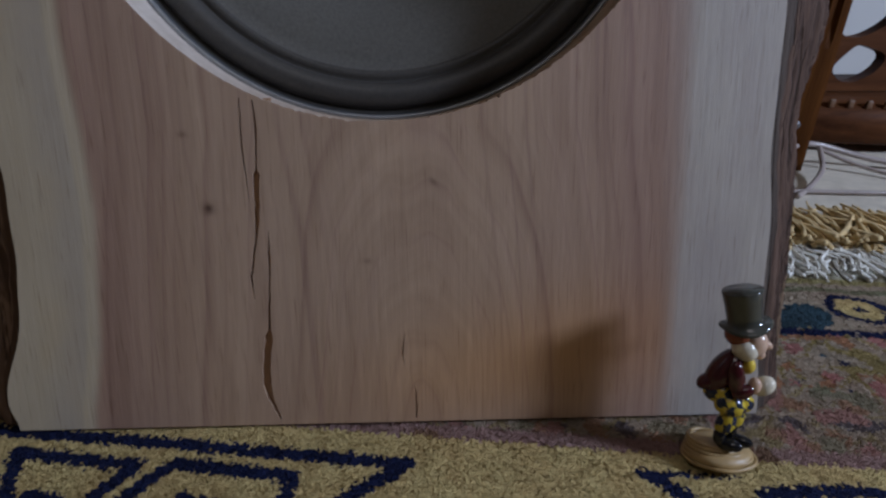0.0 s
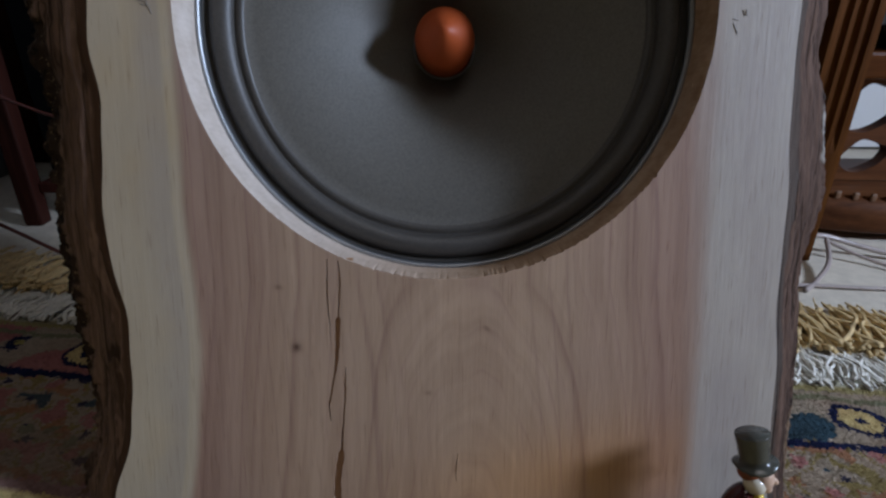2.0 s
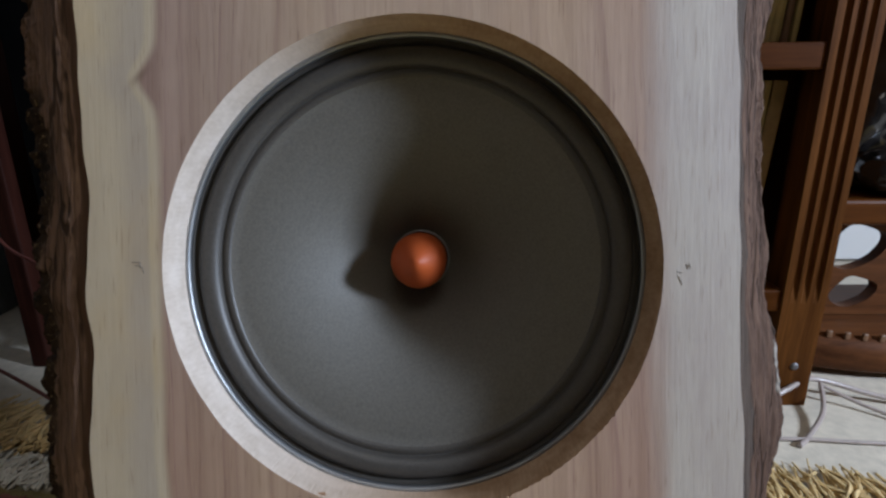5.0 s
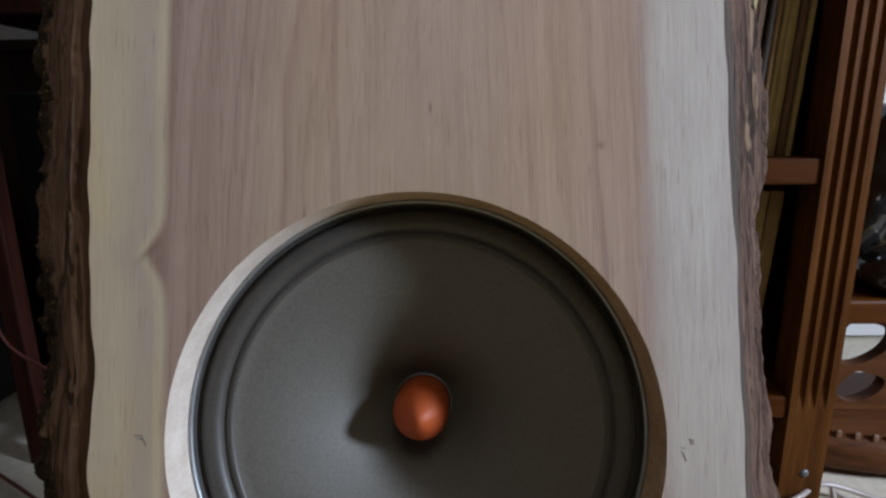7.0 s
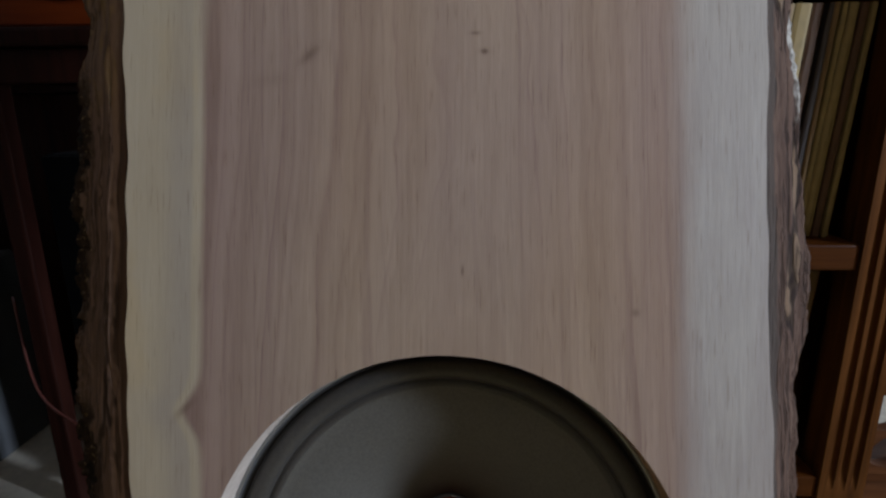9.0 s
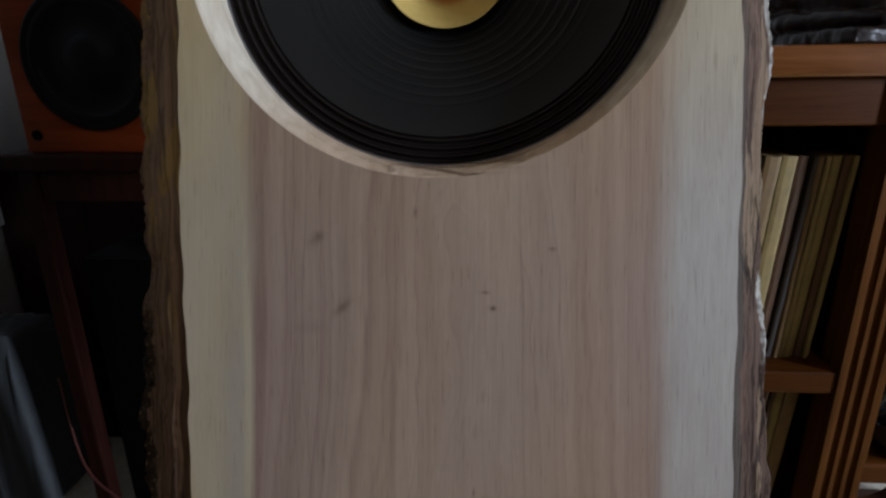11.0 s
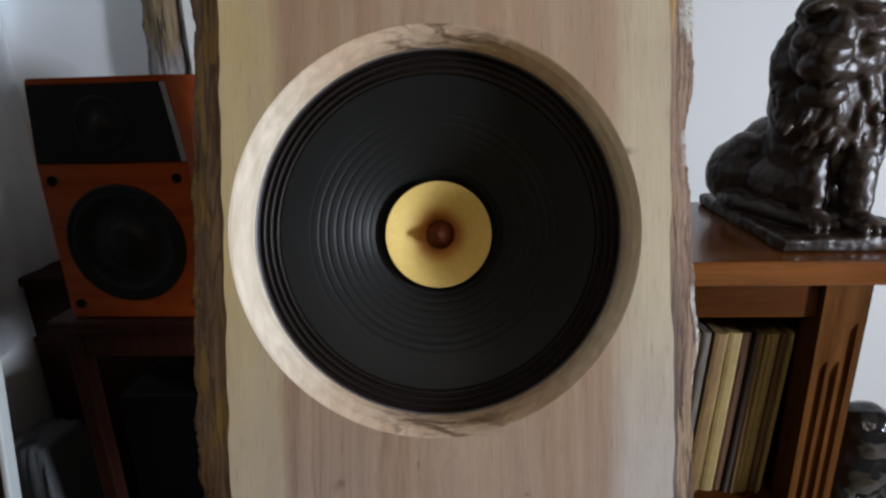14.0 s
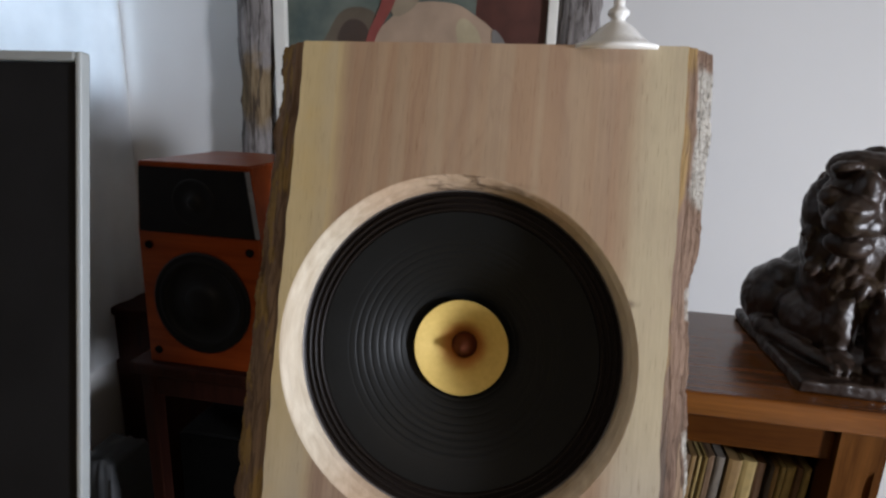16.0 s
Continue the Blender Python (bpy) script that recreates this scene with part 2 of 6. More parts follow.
    edge = k.m("ADD", x, k.m("ADD", k.m("ADD", branch, bow), k.m("MULTIPLY", k.m("SUBTRACT", k.noise(9, 2, 0.5, k.scaled(0.2, 0.2, 1)), 0.5), 0.006)))
    high = k.step(z, 0.75, 0.95)
    left = k.m("SUBTRACT", 1.0, k.step(edge, k.m("MULTIPLY_ADD", high, -0.010, -0.2275), k.m("MULTIPLY_ADD", high, 0.010, -0.2190)))
    rim = k.m("MULTIPLY", k.step(edge, -0.2295, -0.2265), left)
    grey = k.m("MULTIPLY", k.step(edge, -0.262, -0.238), k.m("SUBTRACT", 1.0, k.step(edge, -0.2335, -0.2295)))
    sap = k.mix(k.m("MULTIPLY", grey, k.m("MULTIPLY_ADD", high, -0.22, 0.42)), sap, (0.32, 0.28, 0.255))
    sap = k.mix(k.m("MULTIPLY", rim, k.m("MULTIPLY_ADD", high, -0.10, 0.13)), sap, (0.58, 0.50, 0.40))
    # right border, softer
    edge2 = k.m("ADD", x, k.m("ADD", k.m("MULTIPLY", k.m("SUBTRACT", mid, 0.5), 0.010), k.m("MULTIPLY", k.m("SUBTRACT", streak, 0.5), 0.020)))
    edge2 = k.m("ADD", edge2, k.m("MULTIPLY", k.m("MINIMUM", z, 0.55), 0.032))
    soft = k.m("MULTIPLY_ADD", k.step(z, 0.85, 1.1), 0.006, 0.016)
    right = k.step(edge2, k.m("SUBTRACT", 0.161, soft), k.m("ADD", 0.161, soft))
    purple = k.m("MULTIPLY", k.step(edge2, 0.095, 0.150), k.m("SUBTRACT", 1.0, right))
    heart = k.mix(k.m("MULTIPLY", purple, 0.5), heart, (0.91, 0.87, 0.92), "MULTIPLY")
    mauve = k.m("MULTIPLY", k.m("SUBTRACT", 1.0, k.step(edge, -0.215, -0.165)), k.m("SUBTRACT", 1.0, left))
    heart = k.mix(k.m("MULTIPLY", mauve, 0.5), heart, (0.90, 0.86, 0.88), "MULTIPLY")
    # golden patch low in the heartwood paints warm light bounced into the figurine's shadow
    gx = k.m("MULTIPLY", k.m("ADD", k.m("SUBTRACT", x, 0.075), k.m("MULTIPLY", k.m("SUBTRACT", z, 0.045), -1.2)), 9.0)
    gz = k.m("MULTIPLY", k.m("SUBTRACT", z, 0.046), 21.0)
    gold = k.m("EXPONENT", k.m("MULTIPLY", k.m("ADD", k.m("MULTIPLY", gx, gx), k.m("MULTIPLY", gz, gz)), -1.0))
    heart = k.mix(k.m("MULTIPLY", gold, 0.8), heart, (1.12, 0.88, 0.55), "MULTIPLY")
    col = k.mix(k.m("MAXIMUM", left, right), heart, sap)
    # pores, and the few small knots and dark marks
    pit = k.m("SUBTRACT", 1.0, k.step(k.voronoi(26, k.scaled(1, 1, 0.5)), 0.02, 0.05))
    keep = k.step(k.noise(13, 1), 0.66, 0.70)
    col = k.mix(k.m("MULTIPLY", k.m("MULTIPLY", pit, keep), 0.6), col, (0.09, 0.055, 0.04))
    ragged = k.m("MULTIPLY_ADD", k.noise(160, 3), 1.6, 0.2)
    for kx, kz, rx, rz, lean, amount in KNOTS:
        dz = k.m("SUBTRACT", z, kz)
        dx = k.m("SUBTRACT", k.m("SUBTRACT", x, kx), k.m("MULTIPLY", dz, lean))
        q = k.m("ADD", k.m("POWER", k.m("DIVIDE", k.m("ABSOLUTE", dx), rx), 2), k.m("POWER", k.m("DIVIDE", k.m("ABSOLUTE", dz), rz), 2))
        spot = k.m("EXPONENT", k.m("MULTIPLY", k.m("MULTIPLY", q, ragged), -1.0))
        col = k.mix(k.m("MULTIPLY", spot, amount), col, (0.075, 0.035, 0.022))
    # open pores, short dark dashes along the grain
    pore = k.step(k.noise(620, 2, 0.5, k.scaled(1, 1, 0.045)), 0.60, 0.70)
    col = k.mix(k.m("MULTIPLY", pore, 0.65), col, (0.68, 0.62, 0.58), "MULTIPLY")
    blotch = k.noise(34, 4, 0.65, k.scaled(1, 1, 0.4))
    col = k.mix(k.m("MULTIPLY", k.step(blotch, 0.35, 0.7), 0.5), col, (0.90, 0.89, 0.88), "MULTIPLY")
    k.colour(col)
    k.rough(k.m("MULTIPLY_ADD", dash, 0.3, 0.34))
    sawn = k.m("MULTIPLY", fleck, k.m("MULTIPLY_ADD", right, 0.65, 0.25))
    k.bump(k.m("ADD", k.m("ADD", sawn, k.m("MULTIPLY", dash, 0.5)), k.m("ADD", k.m("MULTIPLY", fibre, 0.3), k.m("MULTIPLY", streak, 0.15))), 0.25, 0.0010)
    return k.mat


def cut_wood():
    """Sawn wall of the woofer's opening: pale where it cuts the sapwood, brown in the heartwood."""
    k = Nodes("fresh_cut_walnut", 0.5, 0, 0.35)
    x, y, z = k.xyz()
    g = k.noise(50, 5, 0.6, k.scaled(0.3, 1, 1), 0.5)
    f = k.noise(400, 3, 0.6, k.scaled(1, 0.2, 1))
    fac = k.m("MULTIPLY_ADD", g, 0.65, k.m("MULTIPLY", f, 0.35))
    sap = k.ramp(fac, (0.35, (0.47, 0.395, 0.325)), (0.65, (0.62, 0.545, 0.475)))
    heart = k.ramp(fac, (0.35, (0.33, 0.205, 0.115)), (0.65, (0.53, 0.375, 0.25)))
    k.colour(k.mix(k.step(k.m("MULTIPLY_ADD", g, 0.06, x), -0.16, 0.06), sap, heart))
    k.bump(fac, 0.3, 0.0012)
    return k.mat


def bevel_wood():
    """Pale turned wood of the bevelled opening, with torn dark end grain above and below."""
    k = Nodes("turned_pale_wood", 0.6, 0, 0.3)
    x, y, z = k.xyz()
    g = k.noise(60, 5, 0.6, k.scaled(1, 1, 0.2), 0.4)
    col = k.ramp(g, (0.34, (0.52, 0.43, 0.315)), (0.66, (0.70, 0.615, 0.485)))
    pink = k.m("SUBTRACT", 1.0, k.step(k.m("ABSOLUTE", k.m("ADD", x, 0.05)), 0.10, 0.19))
    col = k.mix(k.m("MULTIPLY", pink, 0.75), col, (0.86, 0.68, 0.58), "MULTIPLY")
    torn = k.m("MULTIPLY", k.m("SUBTRACT", 1.0, k.step(k.m("ABSOLUTE", k.m("ADD", x, 0.045)), 0.03, 0.10)), k.step(k.noise(45, 4, 0.65, k.scaled(0.35, 1, 1.6), 0.8), 0.48, 0.62))
    col = k.mix(k.m("MULTIPLY", torn, 0.8), col, (0.10, 0.055, 0.030))
    k.colour(col)
    k.bump(k.m("ADD", g, torn), 0.4, 0.002)
    return k.mat


def driftwood():
    """Old split wood: grey where it has weathered, yellow-brown below, dark lengthwise checks."""
    k = Nodes("weathered_wood", 0.8, 0, 0.1)
    x, y, z = k.xyz()
    g = k.noise(60, 5, 0.6, k.scaled(1, 1, 0.10), 0.4)
    f = k.noise(240, 4, 0.6, k.scaled(1, 1, 0.08))
    fac = k.m("MULTIPLY_ADD", g, 0.65, k.m("MULTIPLY", f, 0.35))
    grey = k.ramp(fac, (0.36, (0.10, 0.088, 0.083)), (0.62, (0.30, 0.275, 0.265)))
    brown = k.ramp(fac, (0.36, (0.085, 0.056, 0.032)), (0.62, (0.26, 0.19, 0.112)))
    bare = k.m("MULTIPLY", k.step(k.m("MULTIPLY_ADD", k.noise(14, 3), 0.16, z), 1.40, 1.47), k.m("SUBTRACT", 1.0, k.step(k.m("MULTIPLY_ADD", k.noise(18, 3), 0.16, z), 1.56, 1.62)))
    col = k.mix(bare, grey, brown)
    check = k.m("SUBTRACT", 1.0, k.step(k.m("ABSOLUTE", k.m("SUBTRACT", k.noise(34, 3, 0.5, k.scaled(1, 1, 0.07), 0.3), 0.5)), 0.004, 0.035))
    col = k.mix(k.m("MULTIPLY", check, 0.75), col, (0.045, 0.033, 0.027))
    k.colour(col)
    k.bump(k.m("SUBTRACT", fac, check), 0.8, 0.004)
    return k.mat


def bark_stuff(name, dark, light, patch_tone, groove, crust, specks, speck_share):
    """Bark by its depth behind the face: a groove, fibrous inner bark with lens-shaped plates, a crust at the crest."""
    k = Nodes(name, 0.85, 0, 0.15)
    x, y, z = k.xyz()
    a = k.noise(90, 6, 0.6, k.scaled(1, 1, 0.07), 0.2)
    b = k.noise(260, 4, 0.6, k.scaled(1, 1, 0.05))
    c = k.noise(520, 4, 0.65, k.scaled(1, 1, 0.10))
    col = k.ramp(k.m("MULTIPLY_ADD", a, 0.4, k.m("MULTIPLY_ADD", b, 0.35, k.m("MULTIPLY", c, 0.25))), (0.38, dark), (0.62, light))
    lens = k.noise(42, 2, 0.45, k.scaled(1, 1, 0.11), 0.2)
    col = k.mix(k.m("MULTIPLY", k.step(lens, 0.575, 0.585), 0.4 if groove > 0.5 else 0.7), col, patch_tone)
    rim = k.m("SUBTRACT", 1.0, k.step(k.m("ABSOLUTE", k.m("SUBTRACT", lens, 0.575)), 0.010, 0.026 if groove > 0.5 else 0.029))
    line = k.m("SUBTRACT", 1.0, k.step(k.m("ABSOLUTE", k.m("SUBTRACT", k.noise(85, 3, 0.5, k.scaled(1, 1, 0.06), 0.25), 0.5)), 0.004, 0.030))
    lines = k.m("MAXIMUM", k.m("MULTIPLY", rim, 0.8), k.m("MULTIPLY", line, 0.55))
    col = k.mix(lines, col, tuple(v * 0.3 for v in dark))
    if groove > 0.5:
        up = k.step(k.m("MULTIPLY_ADD", k.noise(9, 3), 0.3, z), 0.85, 1.10)
        brown = k.ramp(k.m("MULTIPLY_ADD", a, 0.6, k.m("MULTIPLY", b, 0.4)), (0.36, (0.145, 0.095, 0.066)), (0.62, (0.31, 0.212, 0.145)))
        brown = k.mix(k.m("MULTIPLY", k.step(k.noise(55, 3, 0.5, k.scaled(1, 1, 0.25), 0.5), 0.53, 0.57), 0.8), brown, (0.34, 0.225, 0.080))
        brown = k.mix(k.m("MULTIPLY", lines, 0.5), brown, (0.02, 0.012, 0.008))
        col = k.mix(up, col, brown)
        low = k.m("SUBTRACT", 1.0, k.m("MULTIPLY", up, 0.85))
    else:
        up = k.step(k.m("MULTIPLY_ADD", k.noise(9, 3), 0.3, z), 1.05, 1.35)
        brown = k.ramp(k.m("MULTIPLY_ADD", a, 0.3, k.m("MULTIPLY_ADD", b, 0.3, k.m("MULTIPLY", c, 0.4))), (0.36, (0.125, 0.078, 0.053)), (0.62, (0.25, 0.163, 0.116)))
        inner = k.m("MULTIPLY", k.m("SUBTRACT", 1.0, k.step(k.m("MULTIPLY_ADD", k.noise(20, 3, 0.5, k.scaled(1, 1, 0.4)), 0.016, y), 0.012, 0.017)), k.step(k.noise(22, 3, 0.5, k.scaled(1, 1, 0.4)), 0.48, 0.60))
        brown = k.mix(k.m("MULTIPLY", inner, 0.7), brown, (0.33, 0.21, 0.070))
        brown = k.mix(k.m("MULTIPLY", lines, 0.35), brown, (0.05, 0.03, 0.02))
        col = k.mix(up, col, brown)
        low = k.m("SUBTRACT", 1.0, k.m("MULTIPLY", up, 0.8))
        by_height = k.m("SUBTRACT", 1.0, k.step(k.m("MULTIPLY_ADD", k.noise(7, 3), 0.3, z), 0.85, 1.35))    # darker further down the trunk
        col = k.mix(k.m("MULTIPLY", by_height, 0.85), col, (0.74, 0.66, 0.64), "MULTIPLY")
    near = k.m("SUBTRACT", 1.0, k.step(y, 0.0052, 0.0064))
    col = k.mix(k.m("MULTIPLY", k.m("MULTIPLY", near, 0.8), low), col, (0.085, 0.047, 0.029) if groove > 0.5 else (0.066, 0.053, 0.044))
    ridge = k.m("MULTIPLY", k.step(y, 0.0062, 0.0065), k.m("SUBTRACT", 1.0, k.step(y, 0.0067, 0.0071)))
    col = k.mix(k.m("MULTIPLY", k.m("MULTIPLY", ridge, groove * 0.45), low), col, tuple(v * 1.5 for v in light))
    wave = k.m("MULTIPLY", k.m("SUBTRACT", k.noise(14, 3, 0.6, k.scaled(1, 1, 1)), 0.5), 0.016)
    if groove < 0.5:    # the crust is broad only near the top
        wave = k.m("ADD", wave, k.m("MULTIPLY_ADD", k.step(z, 1.30, 1.37), 0.0125, -0.0085))
    out = k.step(k.m("ADD", y, wave), 0.0178 if groove > 0.5 else 0.0120, 0.0205 if groove > 0.5 else 0.0160)
    speck = k.step(k.noise(230, 4, 0.75), 0.60 - speck_share * 0.20, 0.66 - speck_share * 0.18)
    crusty = k.mix(speck, crust, specks)
    pits = k.step(k.noise(120, 3, 0.6, k.scaled(1, 1, 0.5)), 0.56, 0.62)
    crusty = k.mix(k.m("MULTIPLY", pits, 0.9 if groove > 0.5 else 0.3), crusty, (0.008, 0.006, 0.005))
    if groove > 0.5:
        area = k.step(k.noise(5, 2, 0.5, k.scaled(0.3, 0.3, 1)), 0.36, 0.46)
    else:
        area = k.m("MULTIPLY", k.noise(30, 2), 0.5)
        for at, half in ((0.31, 0.022), (0.80, 0.04), (1.03, 0.06), (1.24, 0.02), (1.445, 0.085)):
            area = k.m("ADD", area, k.m("EXPONENT", k.m("MULTIPLY", k.m("POWER", k.m("ABSOLUTE", k.m("DIVIDE", k.m("SUBTRACT", z, at), half)), 2), -1.0)))
        area = k.step(area, 0.55, 0.75)
    col = k.mix(k.m("MULTIPLY", k.m("MULTIPLY", out, area), low if groove > 0.5 else 1.0), col, crusty)
    k.colour(col)
    k.bump(k.m("SUBTRACT", k.m("ADD", k.m("MULTIPLY", a, 0.6), k.m("ADD", k.m("MULTIPLY", b, 0.4), k.m("MULTIPLY", k.m("MULTIPLY", speck, out), 0.6))), k.m("MULTIPLY", lines, 0.6)), 0.8, 0.003)
    return k.mat


def vertex_pile(name, rough=0.95):
    """Wool in the colours that the weave gives it, with loose fibres."""
    k = Nodes(name, rough, 0, 0.1)
    at = k.t.nodes.new("ShaderNodeVertexColor")
    at.layer_name = "weave"
    n = k.noise(900, 3)
    tuft = k.noise(230, 4, 0.65)
    worn = k.noise(22, 3, 0.6)
    col = k.mix(k.m("MULTIPLY", n, 0.25), at.outputs["Color"], (0.55, 0.5, 0.45), "MULTIPLY")
    # dark flecks put the shade between the tufts into the colour
    col = k.mix(k.m("MULTIPLY", k.m("SUBTRACT", 1.0, k.step(tuft, 0.34, 0.56)), 0.4), col, (0.48, 0.41, 0.38), "MULTIPLY")
    col = k.mix(k.m("MULTIPLY", k.step(worn, 0.40, 0.66), 0.35), col, (0.88, 0.72, 0.66), "MULTIPLY")
    k.colour(col)
    k.bump(k.m("MULTIPLY_ADD", tuft, 1.5, n), 0.8, 0.004)
    return k.mat


def ribbed_black(name, base, rough, spec=0.5):
    k = Nodes(name, rough, 0, spec)
    n = k.noise(500, 4)
    k.colour(k.ramp(n, (0.3, tuple(v * 0.8 for v in base)), (0.7, tuple(v * 1.25 for v in base))))
    k.rough(k.m("MULTIPLY_ADD", k.noise(18, 3), 0.2, rough - 0.1))
    k.bump(n, 0.15, 0.0006)
    return k.mat


def wall_paint(name, c):
    k = Nodes(name, 0.85, 0, 0.2)
    n = k.noise(1.3, 4)
    k.colour(k.ramp(n, (0.3, tuple(v * 0.93 for v in c)), (0.7, c)))
    k.bump(k.noise(160, 4), 0.12, 0.001)
    return k.mat


M_SLAB = slab_wood()
M_CUT = cut_wood()
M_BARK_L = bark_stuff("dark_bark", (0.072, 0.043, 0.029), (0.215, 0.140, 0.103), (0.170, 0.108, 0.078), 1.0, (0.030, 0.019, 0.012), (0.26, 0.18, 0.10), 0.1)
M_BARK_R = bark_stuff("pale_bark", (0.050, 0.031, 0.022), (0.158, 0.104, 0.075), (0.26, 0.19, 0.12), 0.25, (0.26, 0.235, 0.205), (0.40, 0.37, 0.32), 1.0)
M_BEVEL = bevel_wood()
M_SPLIT = plain("split_wood", (0.34, 0.20, 0.11), 0.8)
M_RIM = plain("brushed_rim", (0.30, 0.31, 0.32), 0.40, 0.8, 0.15)
M_DULL = plain("dull_metal", (0.16, 0.15, 0.15), 0.5, 0.6, 0.2)
M_RUBBER = ribbed_black("rubber_roll", (0.044, 0.040, 0.035), 0.50, 0.6)
M_CONE = ribbed_black("grey_paper_cone", (0.074, 0.068, 0.056), 0.70, 0.80)
M_PLUG = plain("copper_lacquer", (0.36, 0.070, 0.016), 0.50, 0.0, 0.15, 60, 0.03, 0.3)
M_BLACKCONE = ribbed_black("black_paper_cone", (0.0078, 0.0082, 0.0080), 0.48, 0.20)
M_PLEAT = ribbed_black("pleated_cloth", (0.009, 0.006, 0.005), 0.45, 0.25)
M_CAP = plain("brown_cap", (0.085, 0.020, 0.006), 0.8, 0, 0.2, 90, 0.1, 0.15)
M_BASKET = plain("dark_basket", (0.02, 0.02, 0.02), 0.6)
M_RUG = vertex_pile("rug_wool")
M_FRINGE_W = plain("white_cotton", (0.74, 0.71, 0.63), 0.9, 0, 0.2, 200, 0.3)
M_FRINGE_G = plain("golden_cotton", (0.60, 0.44, 0.21), 0.9, 0, 0.35, 120, 0.3)
M_CARPET = plain("cream_carpet", (0.56, 0.50, 0.40), 0.95, 0, 0.18, 60, 0.6)
M_WALL = wall_paint("white_plaster", (0.70, 0.695, 0.685))
# for the walls out of view: dark brown, so they bounce little light
M_WALL_UNSEEN = wall_paint("dark_unseen_wall", (0.11, 0.085, 0.06))
# ceiling out of view, darkened to weaken the bounce from above
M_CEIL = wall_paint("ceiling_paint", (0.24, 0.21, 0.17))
M_TRIM = plain("white_gloss_paint", (0.78, 0.78, 0.76), 0.35, 0, 0.04, 20, 0.04)
M_OAK = timber("stained_oak", (0.034, 0.0108, 0.0024), (0.115, 0.043, 0.0100), 0.45, "z", 60, 0.05)
M_OAKX = timber("stained_oak_across", (0.028, 0.0072, 0.0012), (0.080, 0.025, 0.0036), 0.40, "x", 60, 0.08)
M_MAHOG = timber("dark_mahogany", (0.012, 0.0034, 0.0022), (0.042, 0.0125, 0.008), 0.5, "z", 60, 0.12)
M_TOP = timber("polished_oak_top", (0.065, 0.018, 0.0028), (0.17, 0.055, 0.009), 0.22, "x", 60, 0.55)
M_SCROLL = timber("red_brown_scroll_wood", (0.045, 0.016, 0.006), (0.125, 0.047, 0.016), 0.5, "x", 60, 0.10)
M_CHERRY = timber("cherry_veneer", (0.175, 0.028, 0.005), (0.285, 0.056, 0.0105), 0.32, "x", 40)
M_BLACK = plain("black_lacquer", (0.003, 0.003, 0.003), 0.35, 0, 0.2, 30, 0.03, 0.03)
M_DARK = plain("dull_black_plastic", (0.008, 0.008, 0.0085), 0.5, 0, 0.2, 40, 0.05, 0.12)
M_MATT = plain("matt_black", (0.005, 0.005, 0.005), 0.7, 0, 0.25, 40, 0.1, 0.08)
M_PENCIL = plain("graphite", (0.17, 0.155, 0.14), 0.5)
M_BRONZE = plain("patinated_bronze", (0.026, 0.0150, 0.0105), 0.40, 0.0, 0.5, 60, 0.35, 0.40)
M_EBONY = plain("polished_ebony", (0.010, 0.009, 0.009), 0.12, 0, 0.2, 30, 0.02)
M_GRILLE = plain("dark_grille_cloth", (0.015, 0.015, 0.016), 0.6, 0, 0.3, 8, 0.2, 0.12)
M_SILVER = plain("silver_frame", (0.40, 0.43, 0.43), 0.35, 0.1, 0.06, 20)
M_PORCELAIN = plain("white_porcelain", (0.80, 0.79, 0.75), 0.25, 0, 0.05, 30, 0.04)
M_CABLE = plain("pink_cable_sheath", (0.36, 0.30, 0.27), 0.3, 0, 0.15)
M_CABLE_R = plain("red_cable_sheath", (0.13, 0.035, 0.025), 0.45, 0, 0.15)
M_CLOTH = plain("grey_cloth", (0.10, 0.104, 0.108), 0.9, 0, 0.2, 20, 0.4)
M_DRIFT = driftwood()
M_LINER = plain("white_liner", (0.76, 0.74, 0.68), 0.6, 0, 0.05)

glass = Nodes("window_glass", 0.02)
glass.p.inputs["Transmission Weight"].default_value = 1.0
M_GLASS = glass.mat

# ---- building helpers ----


def part(name, bm, material, parent=None, label="", smooth=True):
    """Links a bmesh as one mesh object under a thing or a part."""
    me = bpy.data.meshes.new(name)
    bm.to_mesh(me)
    bm.free()
    for m in (material if isinstance(material, (list, tuple)) else [material]):
        me.materials.append(m)
    if smooth:
        me.shade_smooth()
    ob = new(name, me)
    if parent:
        ob.parent = parent
    if label:
        ob["label"] = label
    return ob


def thing(name, label, category, where=None, group="", kind=""):
    e = new(name)
    e.matrix_world = where or Matrix()
    return tagged(e, label, category, group, kind)


def box(bm, x0, x1, y0, y1, z0, z1, bevel=0.0, seg=2):
    v = bmesh.ops.create_cube(bm, size=1.0)["verts"]
    for p in v:
        p.co = ((x0 + x1) / 2 + p.co.x * (x1 - x0), (y0 + y1) / 2 + p.co.y * (y1 - y0), (z0 + z1) / 2 + p.co.z * (z1 - z0))
    if bevel:
        e = {e for p in v for e in p.link_edges}
        bmesh.ops.bevel(bm, geom=list(e), offset=bevel, segments=seg, affect="EDGES", profile=0.5)
    return bm


def boxes(*rows, bevel=0.0):
    bm = bmesh.new()
    for r in rows:
        box(bm, *r, bevel=bevel)
    return bm


def block(name, dims, material, parent=None, label="", bevel=0.003):
    return part(name, box(bmesh.new(), *dims, bevel=bevel), material, parent, label, smooth=False)


